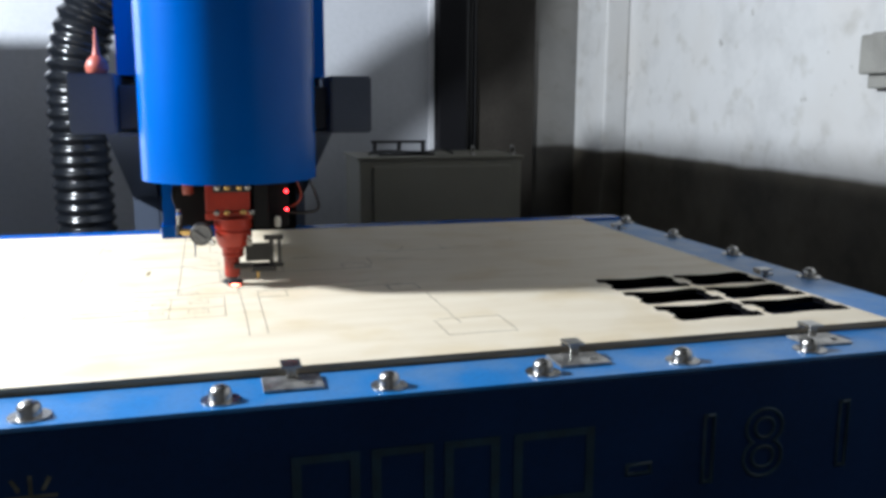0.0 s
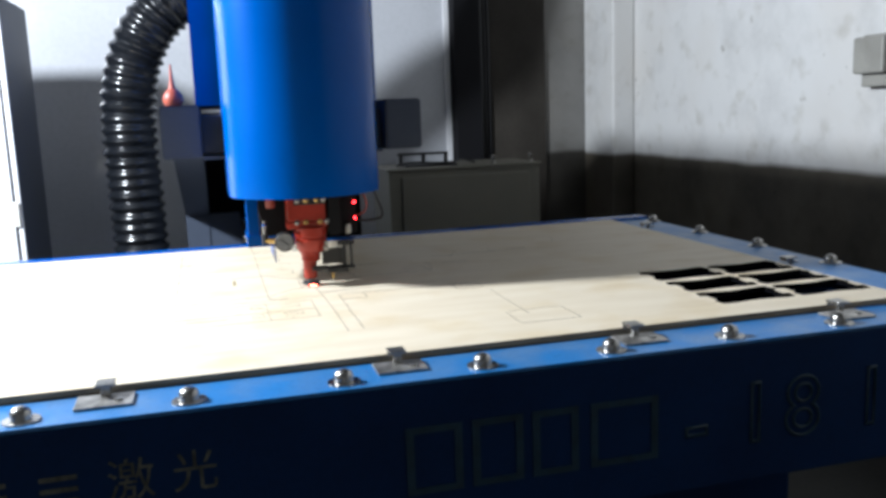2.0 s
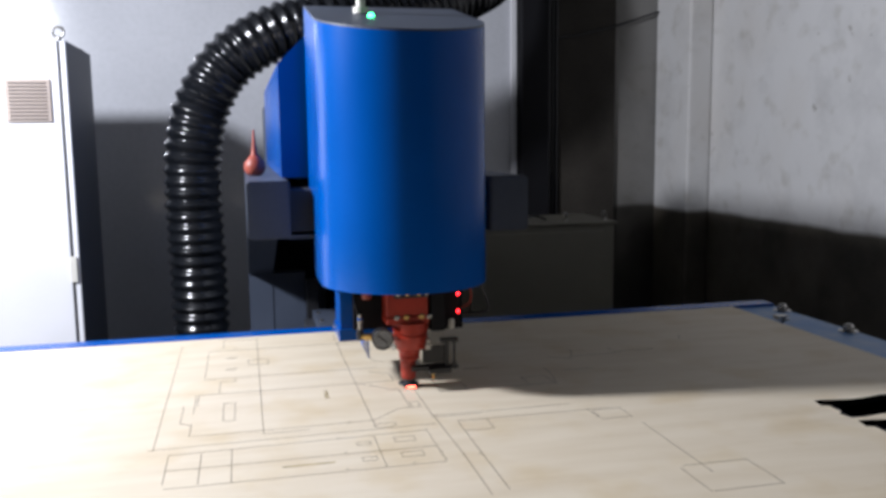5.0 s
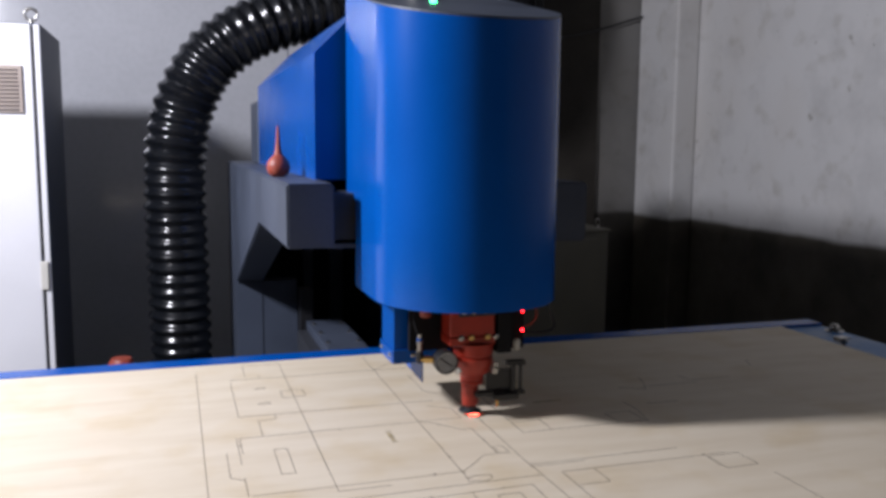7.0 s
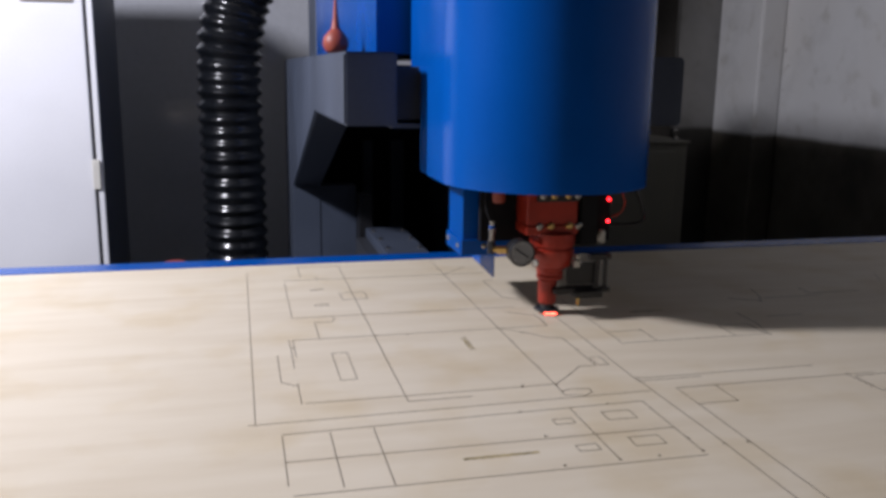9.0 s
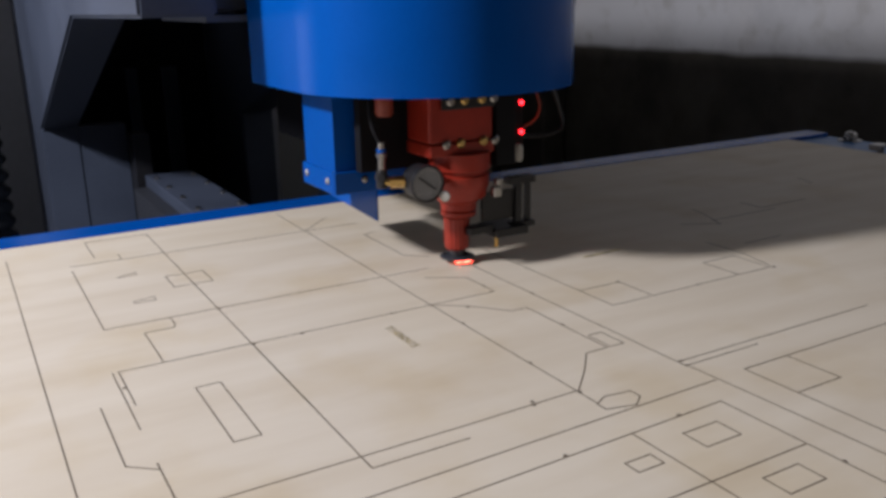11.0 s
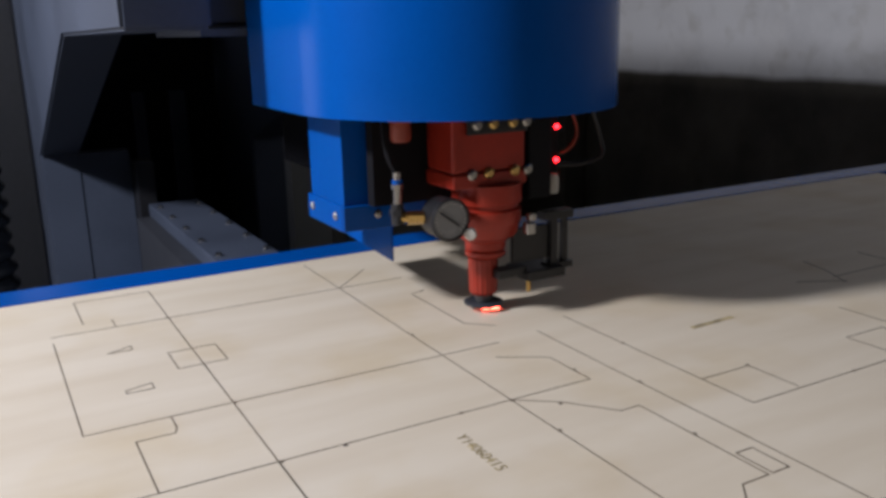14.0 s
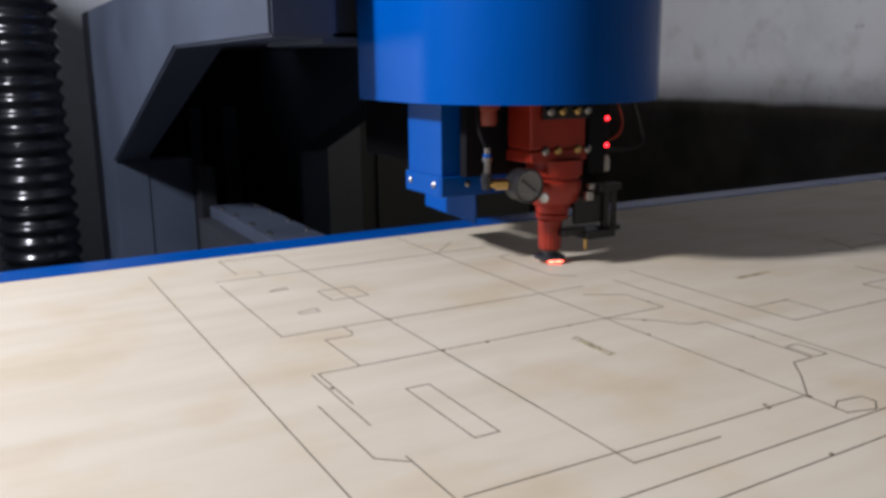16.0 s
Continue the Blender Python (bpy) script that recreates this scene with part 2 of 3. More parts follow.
def curve_points(keys, n):
    """Points evenly spread along a smooth curve through the keys."""
    keys = [Vector(k) for k in keys]
    out = []
    for i in range(len(keys) - 1):
        p0, p1, p2, p3 = keys[max(i - 1, 0)], keys[i], keys[i + 1], keys[min(i + 2, len(keys) - 1)]
        for k in range(40):
            t = k / 40
            out.append(0.5 * (2 * p1 + (p2 - p0) * t + (2 * p0 - 5 * p1 + 4 * p2 - p3) * t * t + (3 * p1 - p0 - 3 * p2 + p3) * t ** 3))
    out.append(keys[-1])
    lengths = [0.0]
    for a, b in zip(out, out[1:]):
        lengths.append(lengths[-1] + (b - a).length)
    res, j = [], 0
    for k in range(n):
        s = lengths[-1] * k / (n - 1)
        while j < len(out) - 2 and lengths[j + 1] < s:
            j += 1
        u = (s - lengths[j]) / max(1e-9, lengths[j + 1] - lengths[j])
        res.append(out[j].lerp(out[j + 1], min(1, u)))
    return res


def mesh_of(bm, material, smooth=False):
    me = bpy.data.meshes.new("mesh")
    bm.to_mesh(me)
    bm.free()
    me.materials.append(material)
    if smooth:
        me.shade_smooth()
        me.set_sharp_from_angle(angle=radians(38))
    return me


def part(name, bm, material, parent=None, label="", smooth=False):
    ob = new(name, mesh_of(bm, material, smooth))
    ob.parent = parent
    if label:
        ob["label"] = label
    return ob


def thing(name, label, category, group="", kind="", at=(0, 0, 0)):
    ob = new(name)
    ob.location = at
    ob.empty_display_size = 0.05
    return tagged(ob, label, category, group, kind)


def B():
    return bmesh.new()


# ---- room ----
tagged(part("floor", box(B(), -3.2, 2.3, -3.8, 3.1, -0.12, 0.0), CONCRETE), "bare grey concrete workshop floor", "floor", kind="structure")
tagged(part("ceiling", box(B(), -3.2, 2.3, -3.8, 3.1, 3.2, 3.3), CEIL), "unseen ceiling, darkened to cut bounce light", "ceiling", kind="structure")
tagged(part("wall_east", box(B(), 2.1, 2.28, -3.6, 2.8, 0.0, 3.2), PLASTER), "white plaster wall with a dark stained dado", "wall", kind="structure")
tagged(part("wall_north", box(B(), 1.153, 2.28, 2.8, 2.97, 0.0, 3.2), PLASTER_BACK), "plaster wall with a dark dado, darkened for the shade behind the machine", "wall", kind="structure")
tagged(part("wall_partition", box(B(), -3.0, 0.05, 2.7, 2.85, 0.0, 3.2), ENAMEL), "smooth glossy grey sheet-metal partition wall behind the cabinet", "wall", kind="structure")
tagged(part("wall_return", box(B(), 0.054, 0.2, 2.7, 2.796, 0.0, 3.2), ENAMEL), "pale grey partition return", "wall", kind="structure")
tagged(part("wall_panel", box(B(), 0.054, 1.15, 2.8, 2.95, 0.0, 3.2), ENAMEL), "smooth pale grey sheet-metal wall behind the machine", "wall", kind="structure")
tagged(part("trim", box(B(), 1.118, 1.15, 2.775, 2.797, 0.0, 3.2, 0.003), WHITE), "pale narrow edge strip of the sheet-metal wall", "trim", kind="structure")
tagged(part("wall_west", box(B(), -3.18, -3.0, -3.6, 2.97, 0.0, 3.2), PLASTER_PLAIN), "plain unseen wall, darkened to cut bounce light", "wall", kind="structure")
tagged(part("wall_south", box(B(), -3.0, 2.28, -3.78, -3.6, 0.0, 3.2), PLASTER_PLAIN), "plain unseen wall, darkened to cut bounce light", "wall", kind="structure")
tagged(part("pillar", box(B(), 1.968, 2.1, 2.43, 2.8, 0.0, 3.2, 0.012), PLASTER), "stained plaster corner pillar", "pillar", kind="structure")

# ---- moving table ----
table = thing("cutting_table", "blue steel moving cutting table with bolted rim and clamps", "machine table", at=(0, 0, Z))
XL, XR, YF, YB = -1.38, 1.04, -0.665, 0.55
part("front_rim", box(B(), XL - 0.1, XR + 0.13, YF - 0.107, YF, -0.018, -0.0112, 0.0015), BLUE_RIM, table, "bright blue painted steel rim")
part("back_rim", box(B(), XL - 0.1, XR + 0.13, YB, YB + 0.055, -0.034, 0.001, 0.002), BLUE, table)
part("side_rim", box(B(), XR, XR + 0.13, YF, YB, -0.014, -0.006, 0.002), BLUE_RIM, table)
part("side_rim", box(B(), XL - 0.1, XL, YF, YB, -0.034, -0.0112, 0.002), BLUE_RIM, table)
part("front_panel", box(B(), XL - 0.1, XR + 0.13, YF - 0.105, YF - 0.06, -0.25, -0.0185, 0.003), NAVY, table, "dark blue front panel with faint outlined lettering")
part("side_panel", box(B(), XR + 0.09, XR + 0.125, YF - 0.06, YB + 0.05, -0.25, -0.0145), NAVY, table)
part("side_panel", box(B(), XL - 0.095, XL - 0.06, YF - 0.06, YB + 0.05, -0.25, -0.034), NAVY, table)
part("back_panel", box(B(), XL - 0.06, XR + 0.09, YB + 0.02, YB + 0.05, -0.25, -0.034), NAVY, table)
# tray in the same near-black, keeping the openings dark below
part("bottom_tray", box(B(), XL - 0.06, XR + 0.09, YF - 0.06, YB + 0.02, -0.25, -0.235), DEAD_BLACK, table, "black tray under the board")
part("ledge", box(B(), XL - 0.06, XR + 0.09, YF - 0.06, YF + 0.03, -0.045, -0.034), BLACK, table)
part("ledge", box(B(), XL - 0.06, XR + 0.09, YB - 0.03, YB + 0.02, -0.045, -0.034), BLACK, table)


def rim_bolt(x, y, z=-0.0112):
    bm = B()
    lathe(bm, [(0.024, 0), (0.024, 0.0022), (0.014, 0.0024), (0.014, 0.004), (0.0135, 0.012), (0.011, 0.0165), (0.006, 0.0195), (0.0005, 0.0205)], 20)
    ob = part("dome_nut", bm, STEEL, table, "domed steel nut on a washer", smooth=True)
    ob.location = (x, y, z)
    return ob


BOLT = rim_bolt(-0.025, -0.7405)
for i in range(-6, 6):
    x = 0.184 + 0.211 * i
    if abs(x + 0.025) > 0.02:
        ob = new("dome_nut", BOLT.data)
        ob.parent, ob.location = table, (x, -0.7405, -0.0112)
for k in range(5):
    ob = new("dome_nut", BOLT.data)
    ob.parent, ob.location = table, (1.152, 0.485 - 0.267 * k, -0.006)


def rim_clamp(x, y, turn=0, shade=CLAMP):
    c = new("board_clamp")
    c.parent, c.location = table, (x + 0.01, y, -0.0112)
    c.rotation_euler = (0, 0, radians(turn))
    part("clamp_plate", box(B(), -0.038, 0.038, -0.03, 0.024, 0.0005, 0.0045, 0.001), shade, c)
    bm = B()
    box(bm, -0.0065, 0.0065, 0.010, 0.016, 0.004, 0.0205, 0.001)
    box(bm, -0.013, 0.013, 0.004, 0.034, 0.0195, 0.0235, 0.001)
    box(bm, -0.012, 0.012, 0.031, 0.034, 0.0122, 0.0200, 0.001)
    part("clamp_jaw", bm, STEEL, c)
    part("clamp_bolt", cyl(B(), (0.018, -0.012, 0.0044), (0.018, -0.012, 0.0085), 0.006, seg=6), STEEL, c)
    return c


for x in (-0.76, -0.36, 0.055, 0.453, 0.852):
    rim_clamp(x, -0.702)
for y in (0.36, -0.29):
    rim_clamp(1.07, y, 90)
# ---- plywood board ----
board = thing("plywood_board", "pale birch plywood die board with burnt cutting lines and cut openings", "plywood board", at=(0, 0, Z))


def opening(cx, cy):
    """One waisted opening with stepped ends."""
    w, h = 0.0765, 0.0465
    pts = []
    n = 12
    for k in range(n + 1):
        u = -1 + 2 * k / n
        pts.append((cx + u * w, cy - h + 0.004 * math.cos(3.1 * u) * (1 if abs(u) < 0.8 else 0.3)))
    pts += [(cx + w + 0.006, cy - 0.4 * h), (cx + w - 0.006, cy - 0.35 * h), (cx + w - 0.004, cy + 0.3 * h), (cx + w + 0.008, cy + 0.45 * h)]
    for k in range(n + 1):
        u = 1 - 2 * k / n
        pts.append((cx + u * w, cy + h - 0.005 * math.cos(3.1 * u)))
    pts += [(cx - w - 0.007, cy + 0.5 * h), (cx - w + 0.006, cy + 0.4 * h), (cx - w + 0.006, cy - 0.3 * h), (cx - w - 0.005, cy - 0.5 * h)]
    return pts


def board_mesh():
    bm = B()
    loops = [[(XL, YF + 0.003), (XR - 0.004, YF + 0.003), (XR - 0.004, YB - 0.003), (XL, YB - 0.003)]]
    for row, y in enumerate((-0.308, -0.422, -0.535)):
        for x in (0.778, 0.948):
            loops.append(opening(x, y))
    edges = []
    for loop in loops:
        vs = [bm.verts.new((x, y, 0)) for x, y in loop]
        edges += [bm.edges.new((vs[i], vs[(i + 1) % len(vs)])) for i in range(len(vs))]
    bmesh.ops.triangle_fill(bm, use_beauty=True, use_dissolve=False, edges=edges)
    for f in bm.faces:
        if f.normal.z < 0:
            f.normal_flip()
    top = list(bm.faces)
    made = bmesh.ops.extrude_face_region(bm, geom=top)["geom"]
    for v in made:
        if isinstance(v, bmesh.types.BMVert):
            v.co.z -= 0.011
    bmesh.ops.recalc_face_normals(bm, faces=bm.faces)
    return bm


ob = part("board_panel", board_mesh(), PLY, board)
ob.data.materials.append(PLY_EDGE)
# burnt inner edges go far darker than char, painting in the openings' shade
ob.data.materials.append(DEAD_BLACK)
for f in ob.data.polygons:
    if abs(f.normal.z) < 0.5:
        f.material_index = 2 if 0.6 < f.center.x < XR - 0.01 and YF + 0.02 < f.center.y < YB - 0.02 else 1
for y in (-0.35, -0.05, 0.25):
    part("support_bar", box(B(), XL - 0.06, XR + 0.09, y - 0.01, y + 0.01, -0.06, -0.0112) if y > -0.2 else box(B(), XL - 0.06, 0.66, y - 0.01, y + 0.01, -0.06, -0.0112), BLACK, table)

def cut(*corners, width=0.0009, material=CHAR):
    """Laser-burnt lines through table corners, each a thin charred strip let into the veneer."""
    for (x0, y0), (x1, y1) in zip(corners, corners[1:]):
        d = Vector((x1 - x0, y1 - y0, 0))
        if d.length < 1e-5:
            continue
        n = Vector((-d.y, d.x, 0)).normalized() * width / 2
        e = d.normalized() * width / 2
        a, b = Vector((x0, y0, 0)) - e, Vector((x1, y1, 0)) + e
        bm = B()
        low = [bm.verts.new(p + Vector((0, 0, -0.0012))) for p in (a + n, a - n, b - n, b + n)]
        top = [bm.verts.new(p + Vector((0, 0, 0.00025))) for p in (a + n, a - n, b - n, b + n)]
        bm.faces.new(top)
        for i in range(4):
            bm.faces.new((low[i], low[(i + 1) % 4], top[(i + 1) % 4], top[i]))
        bmesh.ops.recalc_face_normals(bm, faces=bm.faces)
        part("burnt_line", bm, material, board)


def scorch(x, y, r):
    """A small scorched spot where a cut starts or stops."""
    return part("scorch_spot", cyl(B(), (x, y, -0.001), (x, y, 0.0004), r, seg=10), CHAR, board)


cut((-0.274, 0.522), (-0.274, 0.417), (-0.274, 0.183), (-0.274, 0.075), (-0.274, 0.017), (-0.274, -0.072))
cut((-0.382, 0.417), (-0.274, 0.417), (-0.090, 0.417), (-0.014, 0.417))
cut((-0.382, 0.183), (-0.321, 0.183), (-0.274, 0.183), (-0.090, 0.183), (-0.032, 0.183))
cut((-0.090, 0.530), (-0.090, 0.417), (-0.090, 0.244), (-0.090, 0.189), (-0.090, 0.075))
cut((-0.351, 0.075), (-0.274, 0.075), (-0.131, 0.075), (-0.090, 0.075))
cut((-0.388, 0.075), (-0.324, 0.075), (-0.274, 0.075))
cut((-0.382, 0.397), (-0.382, 0.183))
cut((-0.321, 0.183), (-0.321, 0.162), (-0.324, 0.154), (-0.351, 0.154), (-0.351, 0.075))
cut((-0.388, 0.075), (-0.388, 0.012), (-0.388, 0.004))
cut((-0.342, 0.344), (-0.321, 0.354), (-0.321, 0.344), (-0.342, 0.344), (-0.342, 0.344))
cut((-0.342, 0.250), (-0.321, 0.256), (-0.321, 0.244), (-0.342, 0.244), (-0.342, 0.250))
cut((-0.295, 0.318), (-0.253, 0.318), (-0.253, 0.275), (-0.274, 0.275), (-0.295, 0.275), (-0.295, 0.318))
cut((-0.274, 0.361), (-0.274, 0.327))
cut((-0.274, 0.275), (-0.274, 0.244))
cut((-0.351, 0.522), (-0.351, 0.442))
cut((-0.324, 0.442), (-0.324, 0.417))
cut((-0.351, 0.522), (-0.274, 0.522))
cut((-0.090, 0.417), (-0.037, 0.471))
cut((-0.014, 0.361), (-0.032, 0.354), (-0.032, 0.244), (-0.010, 0.223))
cut((-0.053, 0.154), (-0.014, 0.130), (-0.014, 0.075), (-0.053, 0.075), (-0.090, 0.075))
cut((-0.090, 0.075), (-0.059, 0.051), (-0.032, 0.017), (-0.014, 0.017), (-0.014, 0.012), (-0.014, -0.038), (-0.014, -0.093), (-0.014, -0.102), (-0.037, -0.102), (-0.059, -0.127), (-0.090, -0.157))
cut((-0.090, 0.075), (-0.090, 0.012), (-0.090, -0.093), (-0.090, -0.157), (-0.090, -0.180))
cut((-0.010, -0.072), (0.005, -0.072), (0.005, -0.102), (-0.010, -0.102), (-0.010, -0.072))
cut((0.015, 0.189), (0.015, 0.051), (0.015, -0.072), (0.015, -0.102), (0.015, -0.166))
cut((0.061, 0.210), (0.061, 0.123), (0.061, 0.028), (0.061, -0.024), (0.114, -0.024), (0.177, -0.024), (0.239, -0.024), (0.295, -0.024))
cut((0.061, 0.028), (0.114, 0.028), (0.114, -0.021))
cut((0.239, -0.024), (0.239, 0.028), (0.289, 0.028), (0.289, -0.024))
cut((0.015, -0.166), (0.101, -0.166))
cut((-0.445, 0.484), (-0.445, -0.209))
cut((-0.452, -0.207), (0.015, -0.198))
cut((-0.388, -0.157), (-0.274, -0.157), (-0.192, -0.157))
cut((-0.393, -0.093), (-0.393, -0.157))
cut((-0.393, 0.075), (-0.393, 0.012), (-0.393, -0.038))
cut((-0.412, 0.012), (-0.412, -0.086), (-0.393, -0.102))
cut((-0.419, -0.237), (-0.227, -0.2315))
cut((-0.274, 0.075), (-0.274, -0.093), (-0.274, -0.157), (-0.274, -0.174), (-0.199, -0.174))
cut((0.050, -0.196), (0.101, -0.196), (0.101, -0.247), (0.050, -0.247), (0.050, -0.196))
cut((0.015, -0.157), (0.267, -0.157))
cut((0.050, -0.196), (0.289, -0.196), (0.327, -0.196))
cut((0.289, -0.194), (0.289, -0.241))
cut((0.050, -0.247), (0.050, -0.349), (0.050, -0.490))
cut((-0.091, -0.181), (-0.079, -0.174), (-0.055, -0.177), (-0.055, -0.188), (-0.067, -0.197), (-0.091, -0.191), (-0.091, -0.181))
cut((0.293, -0.204), (0.346, -0.201), (0.347, -0.250), (0.292, -0.252), (0.293, -0.204))
cut((0.017, -0.166), (0.022, -0.349), (0.022, -0.500))
cut((-0.227, -0.2315), (-0.010, -0.226), (-0.010, -0.294), (-0.010, -0.361))
cut((-0.100, -0.228), (-0.100, -0.294), (-0.100, -0.361))
cut((-0.070, -0.247), (-0.037, -0.247), (-0.037, -0.269), (-0.070, -0.269), (-0.070, -0.247))
cut((-0.070, -0.315), (-0.037, -0.315), (-0.037, -0.336), (-0.070, -0.336), (-0.070, -0.315))
cut((-0.131, -0.256), (-0.109, -0.256), (-0.109, -0.269), (-0.131, -0.269), (-0.131, -0.256))
cut((-0.131, -0.322), (-0.109, -0.322), (-0.109, -0.336), (-0.131, -0.336), (-0.131, -0.322))
cut((-0.192, -0.157), (-0.090, -0.155))
cut((-0.419, -0.241), (-0.419, -0.349))
cut((-0.370, -0.241), (-0.370, -0.361))
cut((-0.419, -0.301), (-0.321, -0.301), (-0.156, -0.301), (-0.010, -0.301))
cut((0.350, -0.284), (0.350, -0.505))
cut((0.320, -0.475), (0.424, -0.475), (0.424, -0.567), (0.313, -0.567), (0.313, -0.481))
cut((0.418, 0.217), (0.407, 0.178), (0.386, 0.137))
cut((0.343, 0.165), (0.391, 0.140))
cut((0.393, 0.157), (0.455, 0.157), (0.516, 0.157))
cut((0.506, 0.208), (0.506, 0.171), (0.602, 0.171))
cut((0.306, 0.085), (0.306, 0.028), (0.294, -0.018))
cut((0.343, 0.057), (0.405, 0.057))
cut((0.722, 0.277), (0.703, 0.237))
cut((-0.341, 0.010), (-0.321, 0.010), (-0.321, -0.092), (-0.341, -0.092), (-0.341, 0.010))
cut((-0.324, -0.237), (-0.324, -0.369))
cut((-0.415, -0.369), (-0.324, -0.369), (-0.274, -0.369), (-0.156, -0.369), (-0.010, -0.369))
for x, y in (
    (-0.275, 0.418),
    (-0.273, 0.182),
    (-0.272, 0.074),
    (-0.089, 0.242),
    (-0.390, 0.040),
    (-0.227, 0.073),
    (-0.134, 0.075),
    (-0.090, 0.074),
    (-0.089, 0.015),
    (-0.089, -0.093),
    (0.016, 0.050),
    (-0.013, 0.097),
    (-0.062, 0.050),
    (-0.013, -0.038),
    (0.114, 0.029),
    (0.177, -0.024),
    (0.293, -0.026),
    (0.016, -0.166),
    (-0.089, -0.158),
    (0.061, 0.123),
    (-0.132, -0.157),
    (-0.158, -0.228),
    (-0.153, -0.295),
    (-0.009, -0.329),
    (0.047, -0.350),
    (0.019, -0.157),
    (0.289, -0.194),
    (0.021, -0.348),
    (-0.053, -0.226),
    (-0.158, -0.362),
    (-0.058, -0.361),
    (-0.100, -0.361),
    (-0.009, -0.359),
    (-0.130, -0.152),
):
    scorch(x, y, 0.0016)
cut((0.144, 0.119), (0.194, 0.121), width=0.006, material=SCORCH)
for k in range(9):
    cut((-0.248 + 0.0085 * k, -0.3295), (-0.2425 + 0.0085 * k, -0.3285), width=0.0045, material=SCORCH)


def lettering(text, size, pos, turn, material, parent, extrude=0.0002, align="LEFT", name="lettering", outline=False):
    """Built-in font as a mesh: local x along the line, standing at pos with the given Euler degrees."""
    data = bpy.data.curves.new("text", "FONT")
    data.body, data.size, data.extrude, data.align_x = text, size, extrude, align
    if outline:
        data.fill_mode, data.bevel_depth, data.bevel_resolution = "NONE", 0.0028, 0
    tmp = new("text", data)
    me = bpy.data.meshes.new_from_object(tmp)
    bpy.data.objects.remove(tmp)
    me.materials.clear()
    me.materials.append(material)
    ob = new(name, me)
    ob.parent, ob.location, ob.rotation_euler = parent, pos, [radians(v) for v in turn]
    return ob


lettering("Y14060415", 0.0122, (-0.157, 0.045, 0.0002), (0, 0, -90), SCORCH, board, name="burnt_number")["label"] = "burnt part number"
FACE = YF - 0.1055
INK = mat("faint_outline_paint", (0.012, 0.045, 0.075), 0.5, 0, 0.2, 30, 200, 0)
PALE = mat("faded_letter_paint", (0.17, 0.17, 0.13), 0.6, 0, 0.35, 40, 200, 0)
# the maker's letters stand as plain framed blocks, the figures as figures
for x0, x1 in ((0.055, 0.14), (0.155, 0.235), (0.25, 0.325), (0.345, 0.46)):
    bm = B()
    for a, b, c, d in ((x0, x1, -0.185, -0.175), (x0, x1, -0.092, -0.082), (x0, x0 + 0.012, -0.175, -0.092), (x1 - 0.012, x1, -0.175, -0.092)):
        box(bm, a, b, FACE - 0.0012, FACE + 0.001, c, d)
    part("letter_block", bm, INK, table, "faint outlined letter block")
for x, ch in ((0.505, "-"), (0.60, "1"), (0.69, "8"), (0.825, "1")):
    lettering(ch, 0.145, (x, FACE - 0.0005, -0.183), (90, 0, 0), INK, table, name="figure", outline=True)
for i, x in enumerate((-0.52, -0.435)):
    for k in range(3):
        part("letter_bar", box(B(), x + 0.004, x + 0.05, FACE - 0.0012, FACE + 0.001, -0.12 + 0.016 * k, -0.114 + 0.016 * k), PALE, table)
for x, ch in ((-0.35, "\u6fc0"), (-0.268, "\u5149")):
    lettering(ch, 0.062, (x, FACE - 0.0005, -0.122), (90, 0, 0), PALE, table, name="character")

# ---- machine frame ----
frame_ob = thing("machine_frame", "grey steel C-shaped machine frame with an overhanging arm", "machine frame", at=(0, 0, 0))
PROFILE = [(0.138, Z + 0.397), (0.138, Z + 0.279), (0.67, Z + 0.276), (1.48, Z + 0.003), (1.48, 0.0), (1.85, 0.0), (1.85, Z + 0.397)]


def cheek(x0, x1):
    bm = prism(B(), PROFILE, "x", x0, x1)
    bmesh.ops.bevel(bm, geom=list(bm.edges), offset=0.004, segments=2, affect="EDGES")
    return bm


part("cheek", cheek(-0.285, -0.198), GREY, frame_ob, "grey painted box-section cheek")
part("cheek", cheek(0.225, 0.312), GREY, frame_ob, "grey painted box-section cheek")
part("arm_web", box(B(), -0.198, 0.225, 0.20, 1.5, Z + 0.285, Z + 0.375, 0.003), DGREY, frame_ob)
part("arm_lip", box(B(), -0.198, 0.225, 0.19, 0.42, Z + 0.272, Z + 0.28), GREY, frame_ob)
# added box: stops lamp light leaking under the arm onto the board
part("head_light_block", box(box(B(), -0.045, 0.14, 0.055, 0.19, Z + 0.09, Z + 0.358), -0.047, 0.142, 0.1905, 0.40, Z + 0.105, Z + 0.27), DEAD_BLACK, frame_ob, "black box added behind the head to block light under the arm")
# back plate near-black, its colour holding the shade inside the frame
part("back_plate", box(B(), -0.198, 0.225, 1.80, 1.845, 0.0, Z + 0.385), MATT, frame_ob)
part("column_plate", box(B(), -0.198, -0.085, 1.483, 1.55, 0.0, Z - 0.0), GREY, frame_ob)
part("post", box(B(), -0.085, -0.045, 1.40, 1.47, 0.0, Z - 0.02), BLACK, frame_ob)
for x, w in ((-0.024, 0.036), (0.075, 0.05)):
    part("guide_bar", box(B(), x, x + w, 1.75, 1.78, 0.2, Z + 0.122, 0.003), GREY, frame_ob)
bm = box(B(), -0.07, 0.05, 0.30, 1.38, Z - 0.150, Z - 0.120, 0.003)
rail = part("guide_rail", bm, GREY, frame_ob, "grey steel rail with bolt heads")
RB = mesh_of(cyl(B(), (0, 0, 0), (0, 0, 0.006), 0.006, seg=10), STEEL)
